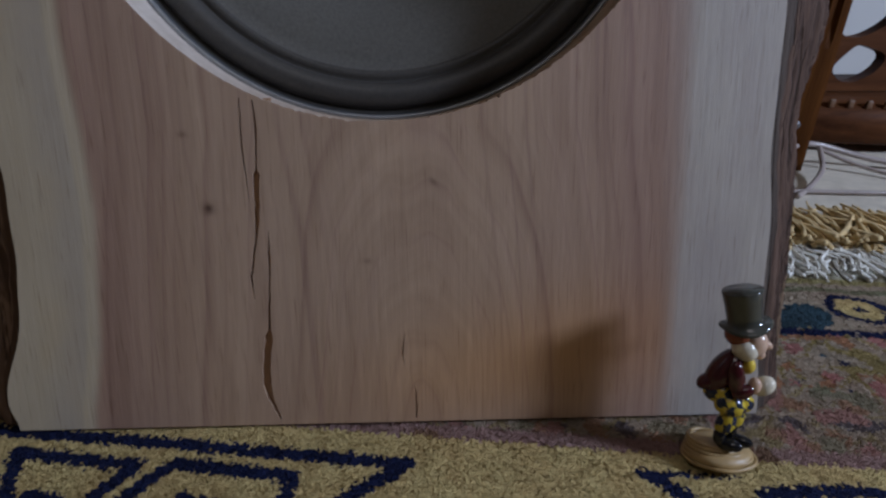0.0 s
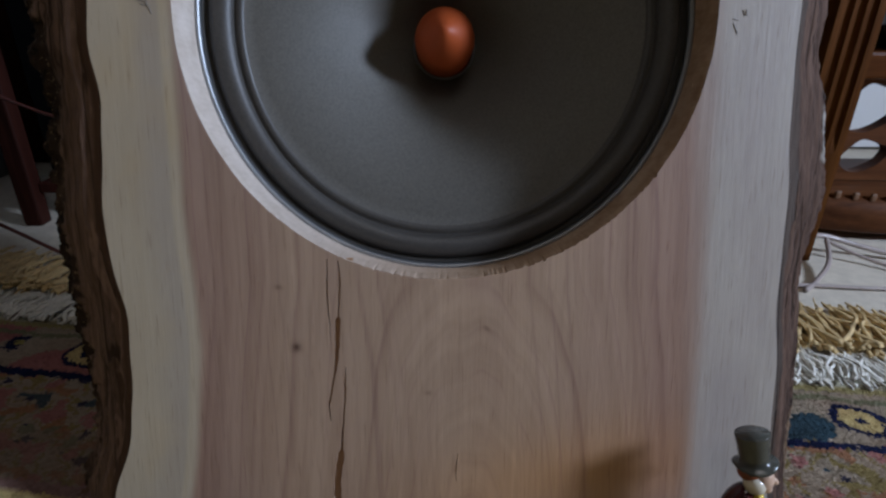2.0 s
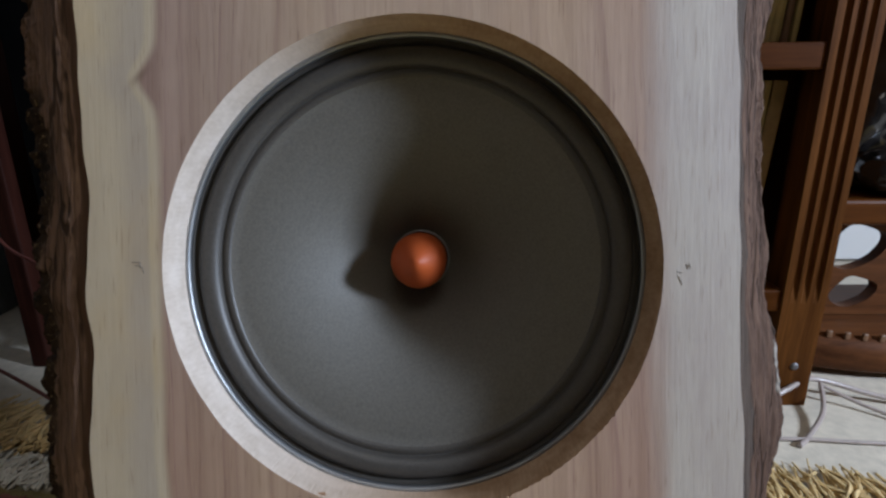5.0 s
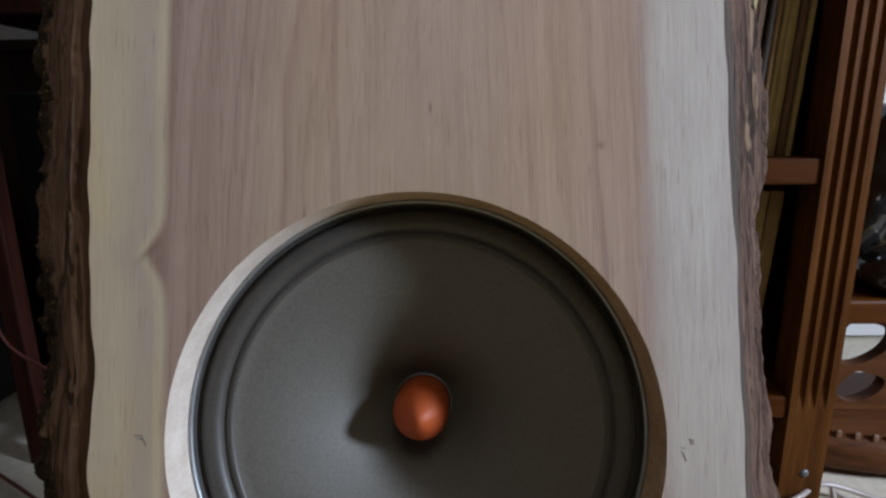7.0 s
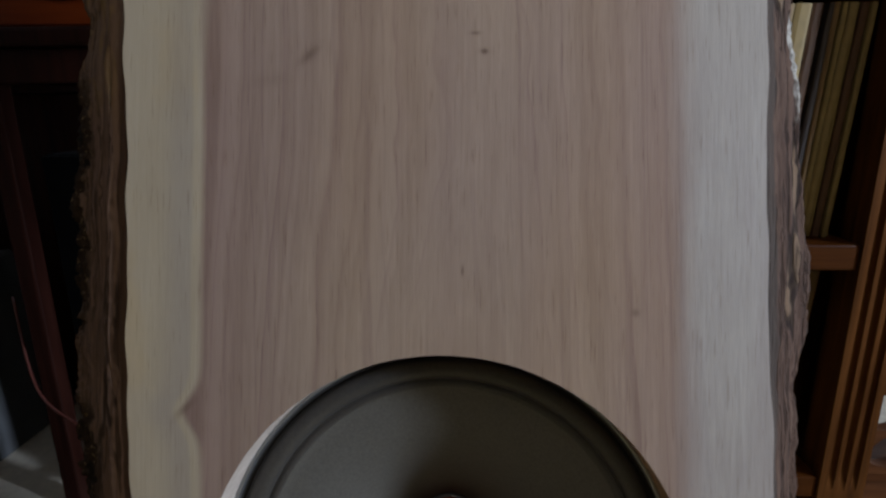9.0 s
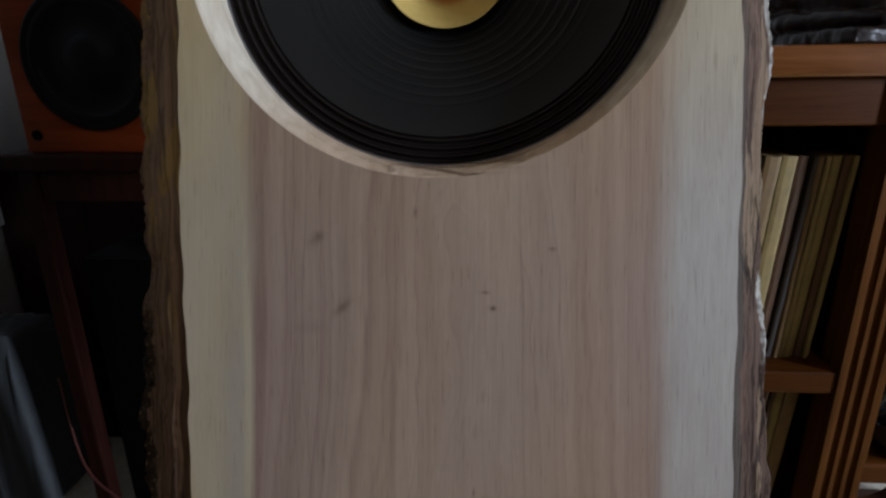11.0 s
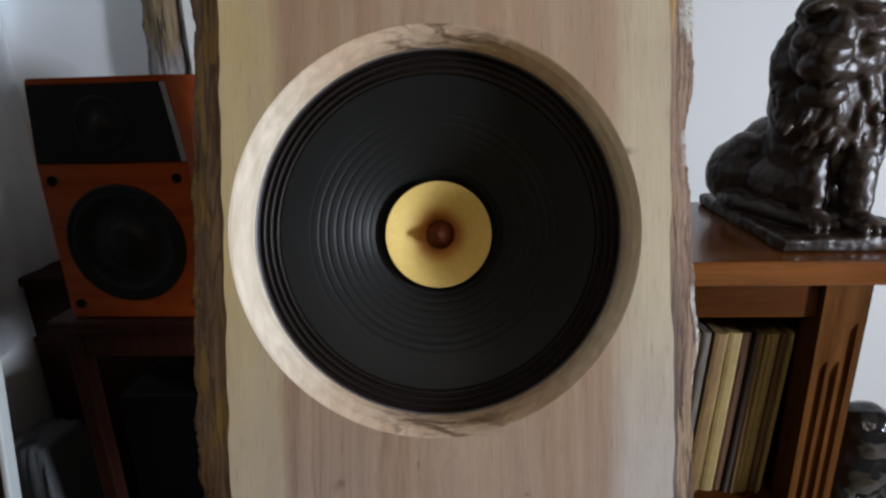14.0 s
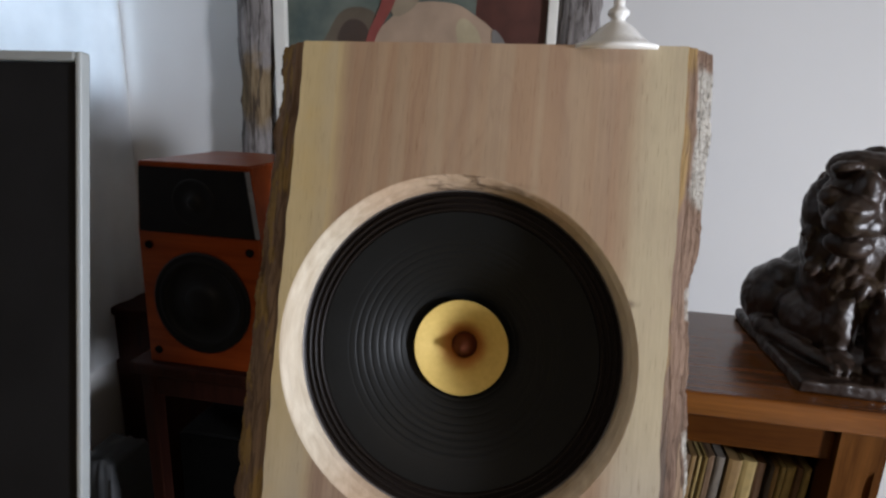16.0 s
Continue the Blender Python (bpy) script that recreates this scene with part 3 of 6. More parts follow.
def lathe(profile, cx, cz, seg=96, jitter=None, cy=0.0):
    """Turns (radius, y) round an axis along y through (cx, cz)."""
    bm = bmesh.new()
    rings = []
    for r, y in profile:
        if r < 1e-5:
            rings.append([bm.verts.new((cx, y + cy, cz))])
        else:
            rings.append([bm.verts.new((cx + r * math.cos(2 * math.pi * i / seg), y + cy, cz + r * math.sin(2 * math.pi * i / seg))) for i in range(seg)])
    for a, b in zip(rings, rings[1:]):
        for i in range(seg):
            j = (i + 1) % seg
            if len(a) == 1 and len(b) == 1:
                continue
            if len(a) == 1:
                bm.faces.new((a[0], b[i], b[j]))
            elif len(b) == 1:
                bm.faces.new((a[i], b[0], a[j]))
            else:
                bm.faces.new((a[i], b[i], b[j], a[j]))
    bmesh.ops.recalc_face_normals(bm, faces=bm.faces)
    return bm


def turned(profile, cx, cy, seg=48):
    """Turns (radius, z) round an upright axis."""
    bm = lathe([(r, z) for r, z in profile], cx, 0.0, seg)
    for v in bm.verts:
        v.co = (v.co.x, cy + v.co.z, v.co.y)
    bmesh.ops.recalc_face_normals(bm, faces=bm.faces)
    return bm


def tube(points, radius, sides=8, bm=None):
    """A round cord along points, smoothed between them."""
    bm = bm or bmesh.new()
    pts = [Vector(p) for p in points]
    fine = []
    for i in range(len(pts) - 1):
        a, b, c, d = pts[max(i - 1, 0)], pts[i], pts[i + 1], pts[min(i + 2, len(pts) - 1)]
        for s in range(8):
            u = s / 8
            fine.append(0.5 * ((2 * b) + (c - a) * u + (2 * a - 5 * b + 4 * c - d) * u * u + (3 * b - a - 3 * c + d) * u ** 3))
    fine.append(pts[-1])
    prev = None
    for i, p in enumerate(fine):
        t = (fine[min(i + 1, len(fine) - 1)] - fine[max(i - 1, 0)]).normalized()
        s = t.cross(Vector((0.3, 0.2, 1))).normalized()
        u = t.cross(s)
        r = radius(i / (len(fine) - 1)) if callable(radius) else radius
        ring = [bm.verts.new(p + r * (math.cos(2 * math.pi * k / sides) * s + math.sin(2 * math.pi * k / sides) * u)) for k in range(sides)]
        if prev:
            for k in range(sides):
                bm.faces.new((prev[k], prev[(k + 1) % sides], ring[(k + 1) % sides], ring[k]))
        else:
            bm.faces.new(ring[::-1])
        prev = ring
    bm.faces.new(prev)
    return bm


def blob(bm, centre, radii, turn=(0, 0, 0), sub=3, index=0):
    r = bmesh.ops.create_icosphere(bm, subdivisions=sub, radius=1.0)
    m = pose(*centre, *turn) @ Matrix.Diagonal((*radii, 1))
    bmesh.ops.transform(bm, matrix=m, verts=r["verts"])
    for f in {f for v in r["verts"] for f in v.link_faces}:
        f.material_index = index
    return r["verts"]


def wobble(t, *terms):
    return sum(a * math.sin(f * t + p) for a, f, p in terms)


# ---- the room ----
X0, X1, Y0, Y1, TOP = -1.25, 2.2, -3.0, 1.24, 2.45


def wall_with_window(name, axis, at, lo, hi, w0, w1, z0, z1, out, mat=None):
    """A wall 14 cm thick with one opening right through it."""
    bm = bmesh.new()
    a, b = sorted((at, at + out * 0.14))
    for s0, s1, h0, h1 in ((lo, w0, 0, TOP), (w1, hi, 0, TOP), (w0, w1, 0, z0), (w0, w1, z1, TOP)):
        if axis == "x":
            box(bm, a, b, s0, s1, h0, h1)
        else:
            box(bm, s0, s1, a, b, h0, h1)
    ob = part(name, bm, mat or M_WALL, smooth=False)
    return tagged(ob, "painted plaster wall with a window", "wall", kind="structure")


# east, southwest and south walls are unseen; their dark brown holds the fill down
wall_with_window("wall_east", "x", X1, Y0, Y1, -0.74, -0.34, 0.84, 1.52, 1, M_WALL_UNSEEN)
wall_with_window("wall_west", "x", X0, 0.22, Y1, 0.38, 1.22, 1.42, 2.2, -1)
tagged(block("wall_southwest", (X0 - 0.14, X0, Y0, 0.218, 0, TOP), M_WALL_UNSEEN, bevel=0), "plain brown unseen wall, dark to cut bounce", "wall", kind="structure")
tagged(block("wall_south", (X0, X1, Y0 - 0.14, Y0, 0, TOP), M_WALL_UNSEEN, bevel=0), "plain brown unseen wall, dark to cut bounce", "wall", kind="structure")
tagged(block("wall_north", (X0 - 0.14, X1 + 0.14, Y1, Y1 + 0.14, 0, TOP), M_WALL, bevel=0), "plain white painted plaster wall", "wall", kind="structure")
LX0, LX1, LY0, LY1 = -0.35, 0.75, -1.70, -0.80
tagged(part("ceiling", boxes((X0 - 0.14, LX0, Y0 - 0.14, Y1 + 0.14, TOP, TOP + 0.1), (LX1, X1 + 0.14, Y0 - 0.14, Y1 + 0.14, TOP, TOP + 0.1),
                             (LX0, LX1, Y0 - 0.14, LY0, TOP, TOP + 0.1), (LX0, LX1, LY1, Y1 + 0.14, TOP, TOP + 0.1)), M_CEIL, smooth=False), "plain dark ceiling with an added skylight", "ceiling", kind="structure")
tagged(block("floor", (X0 - 0.14, X1 + 0.14, Y0 - 0.14, Y1 + 0.14, -0.12, -0.010), M_CARPET, bevel=0), "cream woven carpet floor", "floor", kind="structure")


def window(name, axis, at, w0, w1, z0, z1, out):
    w = thing(name, "white painted window with a glass pane", "window", kind="structure")
    d0, d1 = sorted((at + out * 0.09, at + out * 0.13))

    def bar(n, s0, s1, h0, h1, mat, e0=d0, e1=d1):
        dims = (e0, e1, s0, s1, h0, h1) if axis == "x" else (s0, s1, e0, e1, h0, h1)
        return block(n, dims, mat, w, bevel=0.002)
    bar("stile", w0 + 0.001, w0 + 0.05, z0 + 0.001, z1 - 0.001, M_TRIM)
    bar("stile", w1 - 0.05, w1 - 0.001, z0 + 0.001, z1 - 0.001, M_TRIM)
    bar("rail", w0 + 0.05, w1 - 0.05, z0 + 0.001, z0 + 0.05, M_TRIM)
    bar("rail", w0 + 0.05, w1 - 0.05, z1 - 0.05, z1 - 0.001, M_TRIM)
    mid = (d0 + d1) / 2
    p = bar("pane", w0 + 0.05, w1 - 0.05, z0 + 0.05, z1 - 0.05, M_GLASS, mid - 0.002, mid + 0.002)
    p.visible_shadow = False


window("window_1", "x", X1, -0.74, -0.34, 0.84, 1.52, 1)
window("window_2", "x", X0, 0.38, 1.22, 1.42, 2.2, -1)


def curtain():
    """A gauze curtain that hangs in soft folds before the west window and glows with the daylight behind it."""
    k = Nodes("white_gauze", 0.9, 0, 0.1)
    weave_tone = k.m("MULTIPLY_ADD", k.noise(700, 2), 0.5, k.m("MULTIPLY", k.noise(9, 3), 0.5))
    tone = k.ramp(weave_tone, (0.35, (0.66, 0.67, 0.68)), (0.65, (0.76, 0.77, 0.78)))
    k.colour(tone)
    through_cloth = k.t.nodes.new("ShaderNodeBsdfTranslucent")
    k.put(through_cloth.inputs["Color"], tone)
    blend = k.t.nodes.new("ShaderNodeMixShader")
    blend.inputs[0].default_value = 0.5
    k.t.links.new(k.p.outputs[0], blend.inputs[1])
    k.t.links.new(through_cloth.outputs[0], blend.inputs[2])
    k.t.links.new(blend.outputs[0], k.t.nodes["Material Output"].inputs["Surface"])
    bm = bmesh.new()
    nu, nv = 90, 40
    rows = []
    for j in range(nv + 1):
        z = 0.62 + 1.70 * j / nv
        row = []
        for i in range(nu + 1):
            y = 0.34 + 0.865 * i / nu
            fold = 0.004 * math.sin(y * 62 + 0.6 * math.sin(z * 2.1)) + 0.005 * noise.noise(Vector((y * 17, z * 1.3, 3)))
            row.append(bm.verts.new((-1.222 + fold * (1.15 - 0.3 * j / nv), y, z)))
        rows.append(row)
    for a, b in zip(rows, rows[1:]):
        for i in range(nu):
            bm.faces.new((a[i], a[i + 1], b[i + 1], b[i]))
    hung = thing("curtain", "white gauze curtain hanging in folds before the window", "curtain")
    part("gauze", bm, k.mat, hung)
    part("rod", tube([(-1.222, 0.30, 2.325), (-1.222, 1.22, 2.325)], 0.008), M_TRIM, hung, "white curtain rod")
    for y in (0.36, 1.18):
        block("bracket", (-1.2495, -1.222, y - 0.006, y + 0.006, 2.319, 2.331), M_TRIM, hung)


curtain()
# added skylight, out of view, that carries the fill from above
skylight = thing("added_skylight", "added white framed skylight with a glass pane", "window", kind="structure")
for x0, x1, y0, y1 in ((LX0, LX0 + 0.04, LY0, LY1), (LX1 - 0.04, LX1, LY0, LY1), (LX0 + 0.04, LX1 - 0.04, LY0, LY0 + 0.04), (LX0 + 0.04, LX1 - 0.04, LY1 - 0.04, LY1)):
    block("skylight_frame", (x0, x1, y0, y1, TOP + 0.101, TOP + 0.14), M_TRIM, skylight, bevel=0.002)
block("pane", (LX0 + 0.04, LX1 - 0.04, LY0 + 0.04, LY1 - 0.04, TOP + 0.118, TOP + 0.122), M_GLASS, skylight, bevel=0).visible_shadow = False

# ---- the rug ----
A = radians(-7.5)
EU, EV = Vector((math.cos(A), math.sin(A), 0)), Vector((-math.sin(A), math.cos(A), 0))
GOLD, NAVY, ROSE = (0.72, 0.56, 0.24), (0.016, 0.022, 0.070), (0.46, 0.19, 0.17)
TEAL, BEIGE, RUST, MOSS, PLUM = (0.050, 0.090, 0.115), (0.44, 0.35, 0.25), (0.42, 0.20, 0.10), (0.25, 0.24, 0.14), (0.36, 0.23, 0.20)


KEY = ((-0.9, 0, -0.017, 0), (-0.017, 0, -0.10, -0.075), (-0.275, -0.017, -0.190, -0.020), (-0.275, -0.017, -0.245, -0.07), (-0.190, -0.020, -0.218, -0.07),
       (-0.244, -0.048, -0.222, -0.050), (-0.167, -0.015, -0.087, -0.018), (-0.167, -0.015, -0.20, -0.07), (-0.087, -0.018, -0.090, -0.08), (-0.150, -0.042, -0.118, -0.044),
       (-0.37, -0.017, -0.30, -0.020), (-0.37, -0.017, -0.34, -0.07))


def key_band(u, v):
    """Slanting key figures in navy on gold, mirrored about u = 0.0575; v from the outer line inwards."""
    for w in (u, 0.115 - u):
        for a, b, c, d in KEY:
            dx, dy = c - a, d - b
            t = max(0.0, min(1.0, ((w - a) * dx + (v - b) * dy) / (dx * dx + dy * dy)))
            if math.hypot(w - a - t * dx, v - b - t * dy) < 0.0052:
                return True
    return False


def weave(x, y):
    """The colour of the rug's wool at a place."""
    u, v = x * EU.x + y * EU.y, x * EV.x + y * EV.y
    n = noise.noise(Vector((u * 22, v * 22, 3)))
    w = noise.noise(Vector((u * 9, v * 9, 9)))
    u2, v2 = u + 0.006 * n, v + 0.006 * noise.noise(Vector((u * 22, v * 22, 31)))
    if v > 0.225:
        c = (0.50, 0.47, 0.34) if v > 0.238 else (0.40, 0.34, 0.15)
    elif abs(v2 - 0.212) < 0.004:
        c = MOSS
    elif v > 0.145:
        # rosettes in navy rings, with leaves between
        q = (u2 + 0.03) % 0.17 - 0.06
        d = math.hypot(q, (v2 - 0.180) * 1.2)
        hook = math.hypot(q - 0.075, v2 - 0.19)
        if d < 0.006 or 0.022 < d < 0.030:
            c = NAVY
        elif d < 0.022:
            c = GOLD
        elif abs(hook - 0.012) < 0.005 and q < 0.082:
            c = NAVY
        elif hook < 0.006:
            c = (0.45, 0.38, 0.12)
        else:
            c = ROSE if w > 0.12 else (TEAL if w < -0.55 else BEIGE)
    elif abs(v2 - 0.140) < 0.0055:
        c = NAVY
    elif v > 0.0:
        a = noise.noise(Vector((u * 44, v * 44, 50)))
        b = noise.noise(Vector((u * 50, v * 56, 70)))
        c = BEIGE
        if a > 0.24:
            c = ROSE
        elif a < -0.36:
            c = TEAL if v > 0.07 else MOSS
        elif b > 0.24:
            c = RUST
        elif b < -0.44:
            c = NAVY
        elif abs(a) < 0.06:
            c = (0.34, 0.26, 0.09)
        c = tuple(p * 0.88 + q * 0.12 for p, q in zip(c, (0.34, 0.27, 0.20)))
        if v < 0.06:
            c = tuple(p * 0.6 + q * 0.4 for p, q in zip(c, (0.28, 0.21, 0.15)))
    elif v > -0.012:
        c = PLUM if n > -0.25 else (0.22, 0.13, 0.08)
    elif v > -0.026 - 0.0:
        c = GOLD
    else:
        c = NAVY if key_band(u + 0.0015 * n, v + 0.036 - 0.08 * max(0.0, u) + 0.0015 * w) else GOLD
    s = 0.88 + 0.13 * noise.noise(Vector((x * 260, y * 260, 5))) + 0.10 * n
    return (max(0.0, c[0] * s), max(0.0, c[1] * s), max(0.0, c[2] * s), 1.0)


def rug():
    e = thing("rug", "patterned wool rug with navy key border on gold", "rug")
    bm = bmesh.new()
    lay = bm.loops.layers.float_color.new("weave")
    us = [-1.3, -1.1, -0.9] + [-0.75 + 0.008 * i for i in range(207)] + [1.05, 1.3]
    vs = [-1.6, -1.2, -0.8, -0.5, -0.3] + [-0.2 + 0.006 * i for i in range(77)]
    grid = [[bm.verts.new((EU * u + EV * v).to_tuple()[:2] + (-0.0035,)) for v in vs] for u in us]
    for i in range(len(us) - 1):
        for j in range(len(vs) - 1):
            f = bm.faces.new((grid[i][j], grid[i + 1][j], grid[i + 1][j + 1], grid[i][j + 1]))
            for lp in f.loops:
                lp[lay] = weave(lp.vert.co.x, lp.vert.co.y)
    edge = bmesh.ops.extrude_face_region(bm, geom=list(bm.faces))
    bmesh.ops.translate(bm, vec=(0, 0, -0.006), verts=[g for g in edge["geom"] if isinstance(g, bmesh.types.BMVert)])
    part("weave", bm, M_RUG, e)
    # tufts of pile where the rug is seen from near
    rng = random.Random(4)
    verts, faces, cols = [], [], []
    for u0, u1, v0, v1, step in ((-0.40, 0.46, -0.11, 0.03, 0.0018), (0.18, 0.70, -0.03, 0.235, 0.0022), (-0.72, -0.27, 0.0, 0.235, 0.0028)):
        nu, nv = int((u1 - u0) / step), int((v1 - v0) / step)
        for i in range(nu):
            for j in range(nv):
                u, v = u0 + (i + rng.random()) * step, v0 + (j + rng.random()) * step
                p = EU * u + EV * v
                h, r, a = 0.0008 + 0.0006 * rng.random(), step * 1.35, rng.random() * 6.3
                c = weave(p.x + rng.gauss(0, 0.0011), p.y + rng.gauss(0, 0.0011))
                g = 0.88 + 0.16 * rng.random()
                k = len(verts)
                tip = Vector((rng.gauss(0, 0.0010), rng.gauss(-0.0005, 0.0010), h))
                for q in range(3):
                    verts.append((p.x + r * math.cos(a + q * 2.09), p.y + r * math.sin(a + q * 2.09), -0.0036))
                verts.append((p.x + tip.x, p.y + tip.y, -0.0036 + tip.z))
                faces += [(k, k + 1, k + 3), (k + 1, k + 2, k + 3), (k + 2, k, k + 3)]
                cols.append((c[0] * g, c[1] * g, c[2] * g, 1))
    me = bpy.data.meshes.new("pile")
    me.from_pydata(verts, [], faces)
    at = me.color_attributes.new("weave", "FLOAT_COLOR", "POINT")
    at.data.foreach_set("color", np.repeat(np.array(cols, dtype=np.float32), 4, axis=0).ravel())
    me.materials.append(M_RUG)
    me.shade_smooth()
    ob = new("wool_tuft", me)
    ob.parent = e
    ob["kind"] = "stuff"

    def fringe(name, mat, v0, v1, count, lift, width, seed):
        r = random.Random(seed)
        bm = bmesh.new()
        for _ in range(count):
            u = r.choice((r.uniform(0.15, 0.95), r.uniform(-1.0, -0.30), r.uniform(-1.2, 1.2)))
            s, ln = v0 + r.uniform(-0.01, 0.012), v1 - v0
            d = r.gauss(0, 0.25)
            pts = []
            for q in range(4):
                w = q / 3
                pts.append(EU * (u + d * ln * w + r.gauss(0, 0.006)) + EV * (s + ln * w * r.uniform(0.75, 1.1)) + Vector((0, 0, -0.003 + lift * r.random() * (1 - 0.5 * w))))
            tube(pts, lambda t, k=r.uniform(0.6, 1.3): width * k * (1 - 0.5 * t), 4, bm)
        o = part(name, bm, mat, e)
        o["kind"] = "stuff"
    fringe("white_fringe", M_FRINGE_W, 0.238, 0.315, 900, 0.010, 0.0022, 11)
    fringe("golden_fringe", M_FRINGE_G, 0.300, 0.410, 800, 0.020, 0.0031, 12)


rug()

# ---- the slab loudspeaker ----
T15 = math.tan(radians(15.5))
THICK, HEIGHT = 0.036, 1.546
WOOFER, FULL = (-0.0345, 0.3915), (-0.0550, 1.1515)


def table(z, rows):
    for (a, p), (b, q) in zip(rows, rows[1:]):
        if z <= b:
            s = max(0.0, min(1.0, (z - a) / (b - a)))
            s = s * s * (3 - 2 * s)
            return p + (q - p) * s
    return rows[-1][1]


LEFT = ((0, -0.287), (0.018, -0.292), (0.09, -0.272), (0.17, -0.269), (0.235, -0.281), (0.32, -0.276), (0.365, -0.280), (0.44, -0.277), (0.555, -0.283), (0.70, -0.284), (0.90, -0.290), (1.25, -0.290), (1.546, -0.287))
RIGHT = ((0, 0.223), (0.10, 0.219), (0.22, 0.214), (0.40, 0.209), (0.70, 0.203), (1.02, 0.204), (1.07, 0.200), (1.3, 0.200), (1.546, 0.199))


def left_edge(z):
    return table(z, LEFT) + wobble(z, (0.0008, 61, 0), (0.0006, 113, 1))


def right_edge(z):
    return table(z, RIGHT) + wobble(z, (0.0007, 47, 2), (0.0004, 97, 0.4))


speaker = thing("slab_loudspeaker", "tall live-edge walnut slab loudspeaker with two drivers, leaning back", "loudspeaker", BACK)


def crack_loop(pts):
    """A closed sliver along (x, z, half width)."""
    fine = []
    for (x, z, w), (x2, z2, w2) in zip(pts, pts[1:]):
        for s in range(6):
            k = s / 6
            zz = z + (z2 - z) * k
            fine.append((x + (x2 - x) * k + 0.0006 * noise.noise(Vector((zz * 160, x * 9, 2))), zz, w + (w2 - w) * k))
    fine.append(pts[-1])
    return [(x - w, z) for x, z, w in fine] + [(x + w, z) for x, z, w in fine[::-1]]


def board():
    bm = bmesh.new()
    loops = []
    n = 240
    zs = [HEIGHT * i / n for i in range(n + 1)]
    outline = [(left_edge(z), z) for z in zs] + [(right_edge(z), z) for z in reversed(zs)]
    loops.append([outline, outline])

    def ring(c, radii, ragged):
        out = []
        for k, r in enumerate(radii):
            pts = []
            for i in range(720):
                a = 2 * math.pi * i / 720
                rr = r
                if ragged and k == 0:
                    low = max(0.0, -math.sin(a - 0.25)) ** 3
                    rr += low * 0.0060 * max(0, noise.noise(Vector((math.cos(a) * 75, math.sin(a) * 75, 4)))) * (0.4 + 0.6 * max(0, noise.noise(Vector((math.cos(a) * 9, math.sin(a) * 9, 8))))) + 0.0003 * noise.noise(Vector((a * 9, 0, 0)))
                off = 0.0 if ragged else (1 - k / 4)     # the bevel sits a little off the driver's centre
                pts.append((c[0] - 0.0020 * off + rr * math.cos(a), c[1] + 0.0005 * off + rr * math.sin(a)))
            out.append(pts)
        return out
    loops.append(ring(WOOFER, (0.1876, 0.1866, 0.1862), True))
    loops.append(ring(FULL, (0.2272, 0.2250, 0.2195, 0.2140, 0.2125), False))
    c1 = crack_loop([(-0.1205, 0.2185, 0.0003), (-0.121, 0.19, 0.0007), (-0.1195, 0.165, 0.0003), (-0.119, 0.155, 0.0001)])
    c2 = crack_loop([(-0.1125, 0.2175, 0.0004), (-0.1115, 0.20, 0.0009), (-0.113, 0.175, 0.0006), (-0.1135, 0.172, 0.0022), (-0.115, 0.143, 0.0016), (-0.117, 0.128, 0.0007), (-0.1215, 0.106, 0.0008), (-0.1205, 0.09, 0.0001)])
    c3 = crack_loop([(-0.1085, 0.136, 0.0001), (-0.109, 0.12, 0.0009), (-0.1100, 0.102, 0.0006), (-0.1115, 0.085, 0.0008), (-0.1125, 0.069, 0.0010), (-0.1135, 0.064, 0.0028), (-0.1165, 0.043, 0.0026), (-0.1170, 0.030, 0.0030), (-0.1155, 0.020, 0.0020), (-0.110, 0.006, 0.0008), (-0.109, 0.0035, 0.0003)])
    c4 = crack_loop([(-0.0225, 0.066, 0.0001), (-0.0245, 0.052, 0.0005), (-0.0235, 0.042, 0.0001)])
    c5 = crack_loop([(-0.0165, 0.026, 0.0002), (-0.0155, 0.012, 0.0006), (-0.016, 0.003, 0.0004)])
    for c in (c1, c2, c3, c4, c5):
        loops.append([c, c])
    edges = []
    for rings in loops:
        depth = [0.0] + [THICK * k / (len(rings) - 1) for k in range(1, len(rings))]
        if len(rings) == 5:
            depth = [0.0, 0.0015, 0.008, 0.022, THICK]
        rows = []
        for pts, y in zip(rings, depth):
            rows.append([bm.verts.new((x, y, z + (y * T15 if z < 0.001 else 0))) for x, z in pts])
        m = len(rows[0])
        for a, b in zip(rows, rows[1:]):
            for i in range(m):
                f = bm.faces.new((a[i], a[(i + 1) % m], b[(i + 1) % m], b[i]))
                f.material_index = {3: 1, 5: 2}.get(len(rings), 0)
        edges.append((rows[0], rows[-1]))
    for side in (0, 1):
        es = []
        for pair in edges:
            row = pair[side]
            es += [bm.edges.get((row[i], row[(i + 1) % len(row)])) for i in range(len(row))]
        bmesh.ops.triangle_fill(bm, use_beauty=True, use_dissolve=False, edges=es)
    bmesh.ops.recalc_face_normals(bm, faces=bm.faces)
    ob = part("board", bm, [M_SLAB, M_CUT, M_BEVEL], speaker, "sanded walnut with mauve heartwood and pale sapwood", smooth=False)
    block("crack_floor", (-0.128, -0.102, 0.0030, 0.0050, 0.003, 0.2185), M_SPLIT, speaker, bevel=0)
    block("crack_floor", (-0.030, -0.010, 0.0030, 0.0050, 0.003, 0.070), M_SPLIT, speaker, bevel=0)
    return ob


board()


